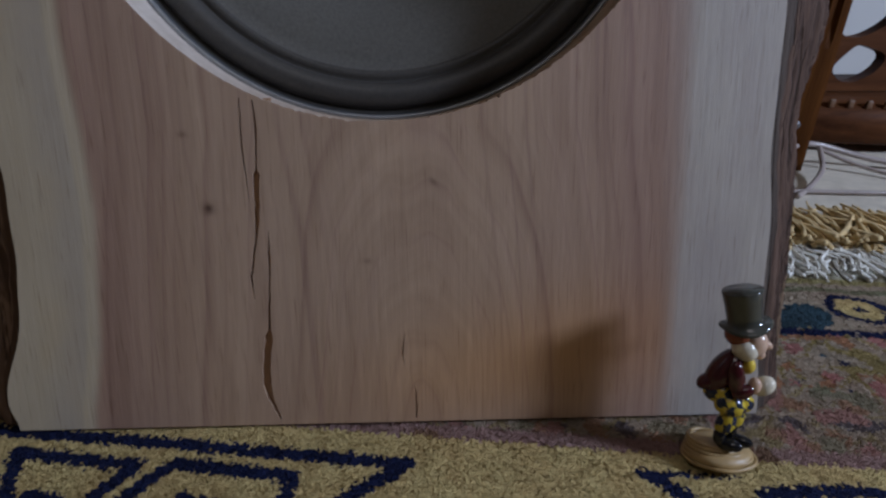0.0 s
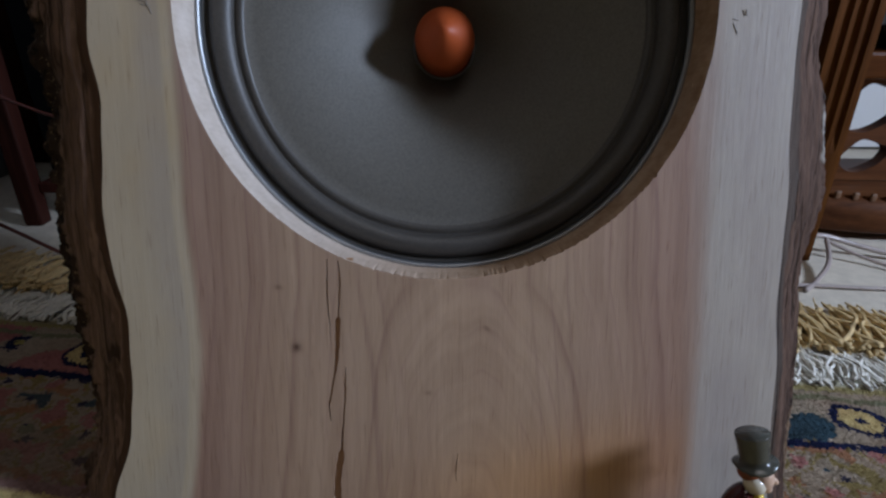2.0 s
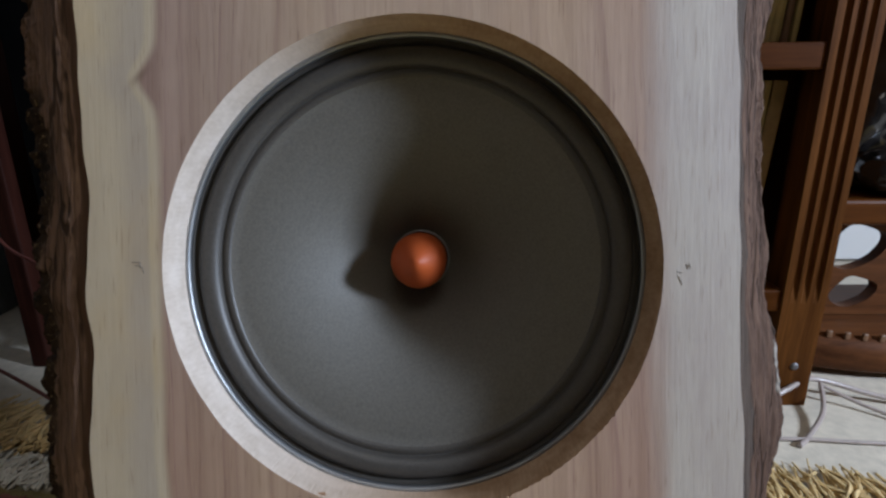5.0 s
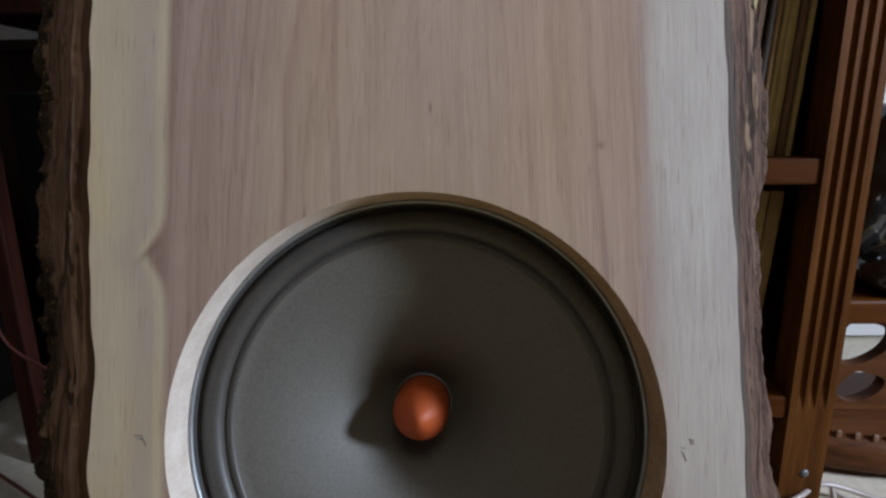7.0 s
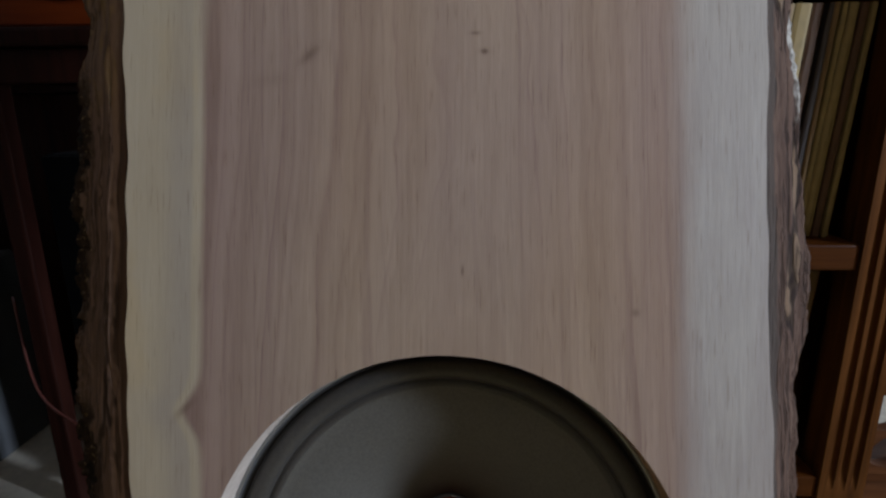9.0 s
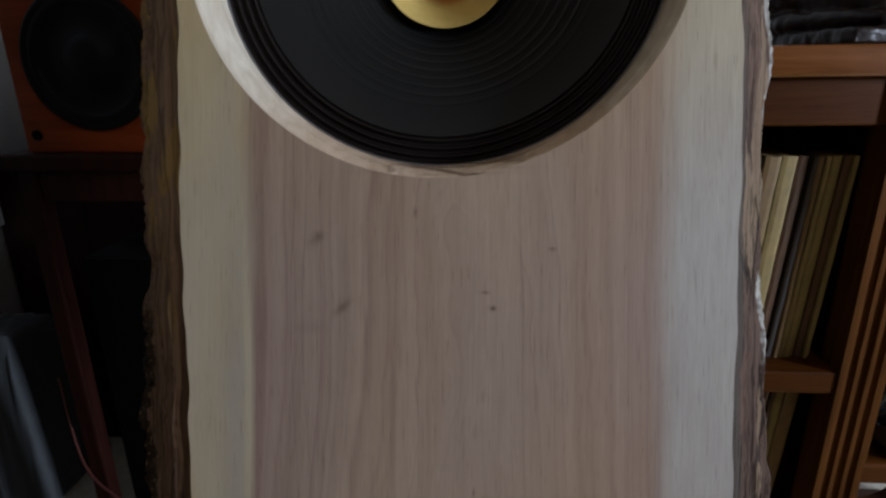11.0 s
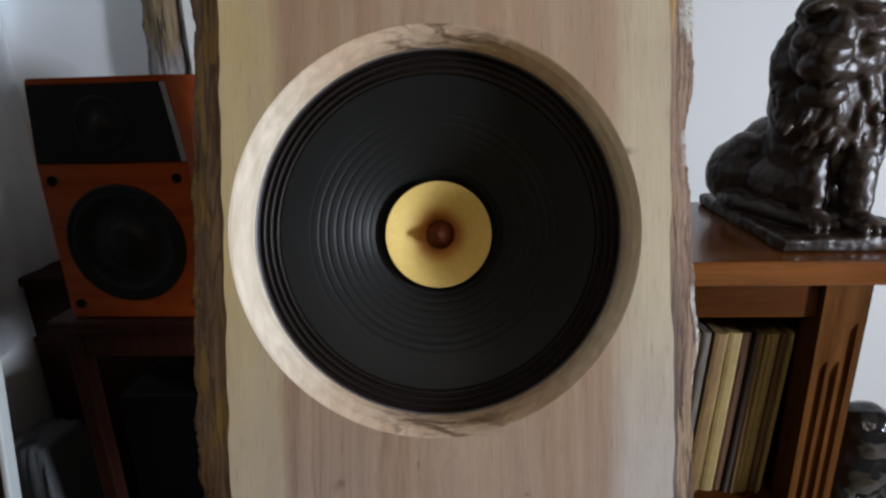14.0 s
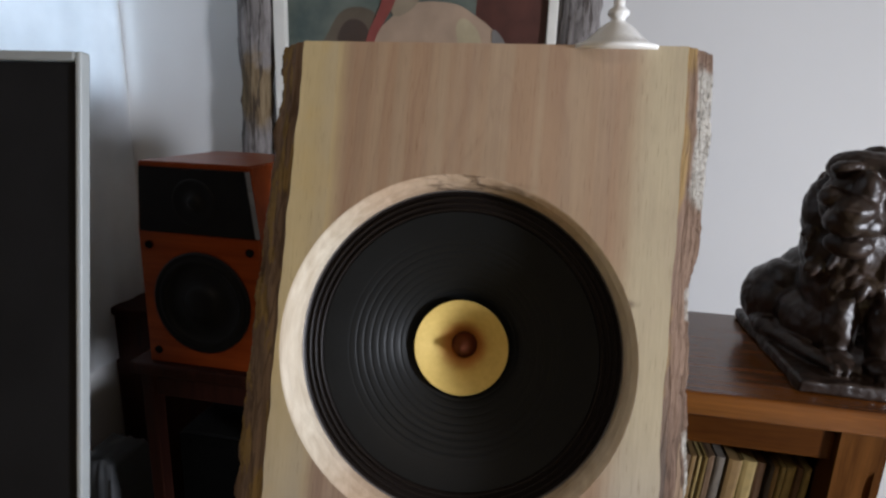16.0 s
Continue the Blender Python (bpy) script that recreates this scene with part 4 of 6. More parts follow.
def bark(name, edge, sign, width, mat, label, seed):
    """The waney side: from the face's edge outwards and back, fissured along the trunk, ragged at the crest."""
    bm = bmesh.new()
    nu, nv = 34, 1100
    rows = []
    for j in range(nv + 1):
        z = HEIGHT * j / nv
        row = []
        w, rough = width(z), (1.0 if z < 0.8 else 0.5) if sign < 0 else 0.15
        chip = noise.cell(Vector((z * 62 + 0.4 * noise.noise(Vector((z * 30, seed, 0))), seed, 1))) + 0.6 * noise.cell(Vector((z * 150, seed, 2)))
        for i in range(nu + 1):
            s = i / nu
            if s < 0.62:
                q = s / 0.62
                out, y = w * q, 0.0015 + 0.024 * q ** 1.15
            else:
                q = (s - 0.62) / 0.38
                out, y = w * (1 - 0.55 * q * q), 0.0255 + 0.016 * q
            f = noise.noise(Vector((s * 9 + seed, z * 9, seed)))
            g = noise.noise(Vector((s * 26, z * 34, seed + 5)))
            h = noise.noise(Vector((s * 44, z * 120, seed + 9)))
            amt = min(1.0, s * 5)
            crest = math.exp(-((s - 0.6) / 0.15) ** 2)
            flake = noise.cell(Vector((s * 13 + 0.7 * g, z * 85 + 0.6 * f, seed + 4)))
            lift = amt * (0.0026 * f + 0.0016 * abs(g) + 0.0008 * h) + crest * (0.35 + 0.65 * rough) * (0.0022 * noise.noise(Vector((s * 10, z * 42, seed + 2))) + 0.0026 * noise.noise(Vector((s * 50, z * 190, seed + 3))) + rough * (0.0024 * (flake - 0.3) + 0.0013 * (chip - 0.8)) - 0.006 * max(0.0, noise.noise(Vector((s * 14, z * 34, seed + 6))) - 0.2))
            # the groove of the cambium beside the face, and the thin ridge behind it
            groove = -0.0017 * math.exp(-((s - 0.10) / 0.045) ** 2) + 0.0016 * math.exp(-((s - 0.20) / 0.03) ** 2) if sign < 0 else -0.0008 * math.exp(-((s - 0.08) / 0.05) ** 2)
            x = edge(z) + sign * (out + lift * 0.9)
            row.append(bm.verts.new((x, max(0.0004, y - lift * 0.7 - groove), z + (y * T15 if j == 0 else 0))))
        rows.append(row)
    for a, b in zip(rows, rows[1:]):
        for i in range(nu):
            bm.faces.new((a[i], a[i + 1], b[i + 1], b[i]))
    for row in (rows[0], rows[-1]):
        bm.faces.new(row)
    bmesh.ops.recalc_face_normals(bm, faces=bm.faces)
    part(name, bm, mat, speaker, label)


WIDE_L = ((0, 0.040), (0.03, 0.041), (0.10, 0.047), (0.17, 0.056), (0.24, 0.0525), (0.32, 0.057), (0.48, 0.058), (0.60, 0.060), (0.74, 0.060), (0.85, 0.048), (1.0, 0.052), (1.12, 0.049), (1.35, 0.043), (1.546, 0.040))
WIDE_R = ((0, 0.030), (0.20, 0.031), (0.265, 0.044), (0.32, 0.042), (0.375, 0.032), (0.49, 0.028), (0.55, 0.030), (0.60, 0.040), (0.65, 0.043), (0.74, 0.037), (0.85, 0.031), (0.95, 0.027), (1.05, 0.037), (1.09, 0.034), (1.18, 0.028), (1.25, 0.024), (1.32, 0.032), (1.41, 0.036), (1.546, 0.033))


def width_left(z):
    return table(z, WIDE_L) + 0.003 * noise.noise(Vector((0, z * 22, 7)))


def width_right(z):
    return table(z, WIDE_R) + 0.0025 * noise.noise(Vector((3, z * 26, 7)))


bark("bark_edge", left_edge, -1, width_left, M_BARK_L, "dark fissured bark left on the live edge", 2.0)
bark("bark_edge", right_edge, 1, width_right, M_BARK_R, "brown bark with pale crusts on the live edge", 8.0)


def pencil_marks(cx, cz, rows):
    bm = bmesh.new()
    for x, z, dx, dz in rows:
        tube([(cx + x, -0.0002, cz + z), (cx + x + dx / 2, -0.0002, cz + z + dz / 2), (cx + x + dx, -0.0002, cz + z + dz)], 0.00028, 4, bm)
    part("pencil_mark", bm, M_PENCIL, speaker)


pencil_marks(-0.240, 0.392, ((0, 0.004, -0.005, 0.0005), (0.001, 0.005, 0.001, -0.005), (-0.003, 0.002, 0.005, -0.0008), (0.003, 0.001, 0.001, -0.005)))
pencil_marks(0.166, 0.384, ((-0.003, 0.004, 0.004, -0.001), (-0.002, 0.001, 0.003, -0.007), (0.004, 0.010, 0.001, -0.004), (0.006, 0.010, 0.0005, -0.004)))


def woofer():
    cx, cz = WOOFER
    e = new("woofer")
    e.parent = speaker
    e["label"] = "large grey paper bass driver with a copper-coloured plug"
    y = THICK
    part("rim", lathe([(0.1872, y + 0.001), (0.1864, y - 0.0015), (0.1846, y - 0.0024), (0.1830, y - 0.001), (0.1824, y + 0.004), (0.1872, y + 0.004)], cx, cz, 128), M_RIM, e, "thin bright metal rim")
    prof = [(0.1822, y + 0.002), (0.1815, y + 0.005), (0.1800, y + 0.0085)]
    for i in range(13):
        q = math.pi * i / 12
        prof.append((0.1700 + 0.0092 * math.cos(q), y + 0.0085 - 0.0078 * math.sin(q)))
    prof += [(0.1604, y + 0.0092), (0.1590, y + 0.0080), (0.1560, y + 0.0077), (0.1540, y + 0.0085), (0.1525, y + 0.011)]
    part("surround", lathe(prof, cx, cz, 128), M_RUBBER, e, "black half-roll rubber surround")
    prof = [(0.1545, y + 0.0088)]
    for i in range(15):
        s = i / 14
        prof.append((0.1538 - s * (0.1538 - 0.026), y + 0.0094 + 0.020 * s + 0.070 * s ** 2.3))
    part("cone", lathe(prof, cx, cz, 128), M_CONE, e, "satin grey paper cone")
    part("gap_ring", lathe([(0.0285, y + 0.096), (0.0280, y + 0.091), (0.0268, y + 0.091), (0.0260, y + 0.100)], cx, cz, 64), M_RIM, e)
    part("plug", lathe([(0.0255, y + 0.110), (0.0255, y + 0.058), (0.0245, y + 0.050), (0.0208, y + 0.0410), (0.0150, y + 0.0330), (0.0085, y + 0.0262), (0.0034, y + 0.0222), (0, y + 0.0212)], cx, cz, 64), M_PLUG, e, "copper-coloured bullet plug")
    part("basket", lathe([(0.196, y + 0.001), (0.196, y + 0.012), (0.15, y + 0.06), (0.09, y + 0.11), (0.09, y + 0.16), (0, y + 0.16)], cx, cz, 48), M_BASKET, e)


def whizzer_paper(cx, cz):
    """Cream paper, amber towards the neck: light bounced off the plug, put into the colour."""
    k = Nodes("cream_paper", 0.7, 0, 0.3)
    x, y, z = k.xyz()
    dx, dz = k.m("SUBTRACT", x, cx), k.m("SUBTRACT", z, cz)
    rad = k.m("SQRT", k.m("ADD", k.m("MULTIPLY", dx, dx), k.m("MULTIPLY", dz, dz)))
    rad = k.m("ADD", rad, k.m("MULTIPLY", k.m("SUBTRACT", k.noise(70, 3), 0.5), 0.006))
    col = k.ramp(k.noise(120, 4), (0.3, (0.60, 0.42, 0.12)), (0.7, (0.67, 0.475, 0.145)))
    col = k.mix(k.m("SUBTRACT", 1.0, k.step(rad, 0.020, 0.042)), col, (0.46, 0.17, 0.035))
    k.colour(col)
    k.bump(k.noise(400, 3), 0.1, 0.0005)
    return k.mat


def full_range():
    cx, cz = FULL
    e = new("full_range_driver")
    e.parent = speaker
    e["label"] = "large black ribbed driver with a cream whizzer cone"
    y = THICK
    part("rim", lathe([(0.2135, y + 0.001), (0.2125, y - 0.001), (0.2112, y - 0.001), (0.2108, y + 0.003)], cx, cz, 128), M_DULL, e, "thin dull metal rim")
    prof = [(0.2108, y + 0.001)]
    for i in range(37):
        s = i / 36
        prof.append((0.2105 - 0.0265 * s, y + 0.003 + 0.0035 * s - 0.0024 * math.cos(s * 2 * math.pi * 3.5)))
    part("surround", lathe(prof, cx, cz, 128), M_PLEAT, e, "black pleated cloth surround")
    prof = []
    for i in range(281):
        s = i / 280
        r = 0.184 - s * (0.184 - 0.045)
        rib = -0.0010 * math.exp(-((s * 15.0) % 1.0 - 0.5) ** 2 / 0.02) * min(1.0, max(0.0, (s - 0.20) / 0.12)) * (1 - 0.6 * s) if s < 0.9 else 0.0
        prof.append((r, y + 0.006 + 0.041 * s + 0.030 * s ** 2 - rib))
    part("cone", lathe(prof, cx, cz, 128), M_BLACKCONE, e, "black paper cone with pressed ribs")
    prof = [(0.0660, y + 0.0490), (0.0663, y + 0.0480), (0.0656, y + 0.0476)]
    for i in range(16):
        s = i / 15
        prof.append((0.0652 - s * (0.0652 - 0.0180), y + 0.0480 + 0.040 * s ** 1.1))
    part("whizzer_cone", lathe(prof, cx + 0.0007, cz - 0.0017, 96), whizzer_paper(cx + 0.0007, cz - 0.0017), e, "cream paper whizzer cone")
    part("plug", lathe([(0.0190, y + 0.1000), (0.0188, y + 0.0860), (0.0178, y + 0.0810), (0.0125, y + 0.0690), (0.0080, y + 0.0590), (0.003, y + 0.0490), (0, y + 0.0470)], cx + 0.0007, cz - 0.0017, 48), M_CAP, e, "red-brown pointed plug")
    part("basket", lathe([(0.222, y + 0.001), (0.222, y + 0.012), (0.17, y + 0.07), (0.10, y + 0.13), (0.10, y + 0.18), (0, y + 0.18)], cx, cz, 48), M_BASKET, e)


woofer()
full_range()

# white porcelain lid on the slab's top edge
lid = part("porcelain_lid", turned([(0, 0), (0.046, 0), (0.0475, 0.002), (0.046, 0.005), (0.036, 0.008), (0.028, 0.014), (0.018, 0.024), (0.010, 0.029), (0.0075, 0.031), (0.0085, 0.034), (0.0115, 0.037), (0.0115, 0.041), (0.0075, 0.044), (0.0055, 0.047), (0.0065, 0.050), (0.004, 0.054), (0, 0.055)], 0, 0), M_PORCELAIN)
lid.matrix_world = BACK @ pose(0.1155, 0.02, HEIGHT + 0.001, 15.5) @ Matrix.Scale(1.12, 4)
tagged(lid, "small white porcelain lid with a knob", "lid")

# ---- the figurine ----


def figurine():
    """One plain glazed statuette in a top hat, on a mound."""
    bm = bmesh.new()
    HAT, SKIN, COAT, YEL, NAV, SHOE, BASE, CREAM, HAIR = range(9)
    blob(bm, (0, 0, 0.004), (0.023, 0.019, 0.007), (0, 0, 20), 3, BASE)
    for i in range(6):      # coils of straw
        rx, ry, z = 0.0235 - 0.0016 * i, 0.0195 - 0.0014 * i, 0.0015 + 0.0019 * i
        ring = [(-0.001 * i + rx * math.cos(q), 0.0006 * i + ry * math.sin(q) + 0.0004 * math.sin(5 * q + i), z + 0.0012 * math.sin(q + 2.0 + 0.5 * i)) for q in (2 * math.pi * j / 40 for j in range(41))]
        before = set(bm.faces)
        tube(ring, 0.0014, 6, bm)
        for f in set(bm.faces) - before:
            f.material_index = BASE
    blob(bm, (-0.005, 0.003, 0.0095), (0.0150, 0.0125, 0.0030), (0, -4, 0), 3, BASE)
    for dx, dy in ((-0.003, -0.009), (0.006, -0.003)):
        blob(bm, (dx + 0.004, dy - 0.002, 0.0155), (0.0085, 0.0045, 0.0042), (0, 0, -25), 3, SHOE)
        blob(bm, (dx - 0.002, dy, 0.020), (0.0042, 0.0042, 0.006), (0, 0, 0), 3, SHOE)
    # bent legs in checked trousers
    for dx, dy in ((-0.003, -0.008), (0.005, -0.001)):
        blob(bm, (dx + 0.001, dy, 0.029), (0.0062, 0.006, 0.0085), (0, 25, 0), 3, YEL)
        blob(bm, (dx + 0.002, dy, 0.041), (0.0105, 0.0068, 0.0075), (0, 12, 0), 3, YEL)
    blob(bm, (-0.005, 0, 0.047), (0.0115, 0.0105, 0.008), (0, 0, 0), 3, NAV)
    # coat, arm, tails
    blob(bm, (-0.005, 0, 0.0605), (0.0090, 0.0105, 0.0175), (0, 33, 0), 3, COAT)
    blob(bm, (-0.0095, 0, 0.0525), (0.0075, 0.0080, 0.0060), (0, 35, 0), 3, COAT)
    blob(bm, (-0.0150, 0, 0.0530), (0.0070, 0.0065, 0.0045), (0, -35, 0), 3, COAT)
    blob(bm, (-0.001, -0.0115, 0.060), (0.0055, 0.0045, 0.012), (0, -10, 0), 3, COAT)
    blob(bm, (0.004, -0.0125, 0.0525), (0.0075, 0.0042, 0.0045), (0, -25, 0), 3, COAT)
    blob(bm, (0.011, -0.011, 0.0565), (0.0042, 0.0040, 0.0055), (0, 0, 0), 3, SKIN)
    # cup
    blob(bm, (0.018, -0.008, 0.0555), (0.0078, 0.0065, 0.0058), (0, -30, 0), 3, CREAM)
    # cravat and collar
    blob(bm, (0.008, -0.003, 0.0665), (0.0048, 0.0065, 0.0055), (0, 15, 0), 3, 9)
    blob(bm, (0.0045, -0.004, 0.0772), (0.0086, 0.0082, 0.0072), (0, 25, 0), 3, CREAM)
    # head, nose, hair: kept plain
    blob(bm, (0.0100, -0.0012, 0.0808), (0.0092, 0.0090, 0.0096), (0, 8, 0), 3, SKIN)
    blob(bm, (0.0148, -0.0015, 0.0738), (0.0042, 0.0042, 0.0036), (0, 0, 0), 2, SKIN)
    blob(bm, (0.0190, -0.0010, 0.0797), (0.0044, 0.0028, 0.0028), (0, 25, 0), 2, SKIN)
    blob(bm, (0.0005, 0, 0.0845), (0.0082, 0.0095, 0.0065), (0, 0, 0), 3, HAIR)
    # hat
    seg = 40
    rows = []
    for r, z in ((0.0, 0.0885), (0.0155, 0.0885), (0.0168, 0.0895), (0.0155, 0.0910), (0.0112, 0.0913), (0.0112, 0.0960), (0.0118, 0.1040), (0.0128, 0.1115), (0.0126, 0.1125), (0.0, 0.1130)):
        rows.append([bm.verts.new((0.0045 + r * math.cos(6.28318 * i / seg) * 0.96 - 0.22 * (z - 0.088), r * 0.95 * math.sin(6.28318 * i / seg), 0.0015 + z + 0.20 * r * math.cos(6.28318 * i / seg) + 0.002 * (r / 0.0168) * math.cos(2 * 6.28318 * i / seg) * (1 if z < 0.0912 else 0))) for i in range(seg)])
    for a, b in zip(rows, rows[1:]):
        for i in range(seg):
            f = bm.faces.new((a[i], a[(i + 1) % seg], b[(i + 1) % seg], b[i]))
            f.material_index = HAT
    bmesh.ops.remove_doubles(bm, verts=bm.verts, dist=1e-6)
    for f in bm.faces:
        c = f.calc_center_median()
        if f.material_index in (YEL, NAV) and c.z < 0.056:
            f.material_index = YEL if (int((c.x + 1) * 190) + int((c.z + c.y * 0.5 + 1) * 170)) % 2 else NAV
    bmesh.ops.recalc_face_normals(bm, faces=bm.faces)
    mats = [plain("glaze_" + n, c, r, 0, 0.18, 160, 0.05) for n, c, r in (
        ("olive_grey", (0.056, 0.056, 0.046), 0.12), ("pale", (0.56, 0.38, 0.27), 0.2), ("maroon", (0.052, 0.009, 0.011), 0.12),
        ("yellow", (0.50, 0.37, 0.03), 0.15), ("navy", (0.018, 0.024, 0.045), 0.14), ("black", (0.008, 0.008, 0.010), 0.08),
        ("straw", (0.37, 0.25, 0.105), 0.45), ("cream", (0.60, 0.54, 0.42), 0.15), ("auburn", (0.20, 0.05, 0.02), 0.2), ("lemon", (0.60, 0.44, 0.05), 0.15))]
    ob = part("figurine", bm, mats)
    ob.matrix_world = pose(0.1800, -0.036, -0.002, -14, 0, -8) @ Matrix.Diagonal((0.93, 0.93, 1.0, 1))
    tagged(ob, "small glazed ceramic figurine in a top hat and checked trousers", "figurine")


figurine()

# ---- record shelf with what stands on it ----
shelf = thing("record_shelf", "stained oak record shelf with fluted posts", "shelf")
SX0, SX1, SY0, SY1 = -0.06, 0.572, 0.520, 0.885


def fluted_post(x0, x1, parent):
    bm = bmesh.new()
    w = x1 - x0
    n = 60
    prof = []
    for i in range(n + 1):
        s = i / n
        d = 0.0
        for c in (0.24, 0.50, 0.76):
            q = abs(s - c) / 0.070
            if q < 1:
                d = 0.007 * math.sqrt(1 - q * q)
        prof.append((x0 + w * s, d))
    zs = [-0.010, 0.170, 0.190, 0.215, 0.805, 0.825, 0.838, 0.868, 0.888, 0.902, 0.964]
    amt = [0, 0, 0.5, 1, 1, 0.6, 0, 0, 0, 0, 0]
    high = [0, 0, 0.5, 1, 1, 1, 1, 1, 0.6, 0, 0]    # the outer flute runs further up
    rows = []
    for z, a, b in zip(zs, amt, high):
        row = [bm.verts.new((x, SY0 + d * (b if x > x0 + 0.63 * w else a), z)) for x, d in prof]
        row += [bm.verts.new((x1, SY0 + 0.05, z)), bm.verts.new((x0, SY0 + 0.05, z))]
        rows.append(row)
    for a, b in zip(rows, rows[1:]):
        for i in range(len(a)):
            j = (i + 1) % len(a)
            bm.faces.new((a[i], a[j], b[j], b[i]))
    bm.faces.new(rows[0])
    bm.faces.new(rows[-1])
    bmesh.ops.recalc_face_normals(bm, faces=bm.faces)
    part("fluted_post", bm, M_OAK, parent, smooth=False)


fluted_post(0.506, SX1, shelf)
fluted_post(SX0, SX0 + 0.066, shelf)
block("side_panel", (SX1 - 0.022, SX1 - 0.002, SY0 + 0.051, SY1, -0.010, 0.963), M_OAK, shelf)
block("side_panel", (SX0 + 0.002, SX0 + 0.022, SY0 + 0.051, SY1, -0.010, 0.963), M_OAK, shelf)
block("back_panel", (SX0 + 0.023, SX1 - 0.023, SY1 - 0.012, SY1, 0.02, 0.963), M_MAHOG, shelf)
block("top_board", (SX0 - 0.03, 0.70, SY0 - 0.014, SY1 + 0.01, 0.966, 1.004), M_TOP, shelf, bevel=0.004)
block("apron", (SX0 + 0.067, 0.505, SY0 + 0.012, SY0 + 0.032, 0.905, 0.965), M_OAKX, shelf)
for z in (0.515, 0.155):
    block("shelf_board", (SX0 + 0.023, 0.5055, SY0 + 0.004, SY1 - 0.013, z, z + 0.036), M_OAKX, shelf)
block("plinth_board", (SX0 + 0.067, 0.505, SY0 + 0.015, SY0 + 0.034, 0.0, 0.06), M_OAKX, shelf)
bolt = part("bolt", lathe([(0, -0.002), (0.006, -0.002), (0.0065, 0), (0.0065, 0.003)], 0.543, 0.062, 24, cy=SY0), M_DULL, shelf)

rng = random.Random(7)
PAPER = [plain("sleeve_card_%s" % n, c, 0.7, 0, 0.3, 50, 0.15) for n, c in (
    ("cream", (0.25, 0.175, 0.060)), ("tan", (0.165, 0.095, 0.030)), ("brown", (0.10, 0.055, 0.025)), ("grey", (0.115, 0.095, 0.075)),
    ("ochre", (0.22, 0.15, 0.045)), ("dark", (0.045, 0.033, 0.028)), ("white", (0.27, 0.225, 0.15)), ("red", (0.095, 0.045, 0.018)))]


def records(x0, x1, zbase, weights, first):
    x = x0
    proto = {}
    while x < x1:
        w = rng.choice((0.004, 0.005, 0.007, 0.009, 0.013, 0.020))
        k = rng.choices(range(8), weights)[0]
        key = (w, k)
        at = pose(x + w / 2, 0.568 + rng.uniform(-0.004, 0.006), zbase, 0, rng.uniform(2.6, 3.8), 0)
        if key not in proto:
            bm = bmesh.new()
            n = 10
            rows = []
            h = 0.309
            for i in range(n + 1):
                z = h * i / n
                b = 0.0006 * noise.noise(Vector((w * 999, k, z * 30)))
                rows.append([bm.verts.new(p) for p in ((-w / 2 + b, 0.001, z), (-w * 0.2 + b, -0.0006 - b, z), (w * 0.3 + b, -0.0004, z), (w / 2 + b, 0.001, z), (w / 2, 0.30, z), (-w / 2, 0.30, z))])
            for a, b2 in zip(rows, rows[1:]):
                for i in range(6):
                    bm.faces.new((a[i], a[(i + 1) % 6], b2[(i + 1) % 6], b2[i]))
            bm.faces.new(rows[0])
            bm.faces.new(rows[-1])
            bmesh.ops.recalc_face_normals(bm, faces=bm.faces)
            ob = part("record_sleeve", bm, PAPER[k], smooth=False)
            tagged(ob, "worn %s card record sleeve standing on the shelf" % ("cream", "tan", "brown", "grey", "ochre", "dark", "white", "reddish")[k], "record", "records on the shelf")
            proto[key] = ob
            ob.matrix_world = at
        else:
            copy_thing(proto[key], at)
        x += w + 0.0016


records(0.195, 0.490, 0.5515, (4, 6, 4, 2, 5, 2, 1, 1), True)
records(0.195, 0.466, 0.1915, (1, 6, 6, 1, 3, 2, 0, 1), False)


def remeshed(name, bm, material, voxel, rough, label, category):
    """Melts overlapping lumps into one body with a worked surface."""
    ob = part(name, bm, material)
    r = ob.modifiers.new("melt", "REMESH")
    r.mode, r.voxel_size, r.use_smooth_shade = "VOXEL", voxel, True
    tex = bpy.data.textures.new(name + "_relief", "CLOUDS")
    tex.noise_scale, tex.noise_depth = 0.024, 3
    d = ob.modifiers.new("relief", "DISPLACE")
    d.texture, d.strength, d.mid_level = tex, rough, 0.5
    return tagged(ob, label, category)


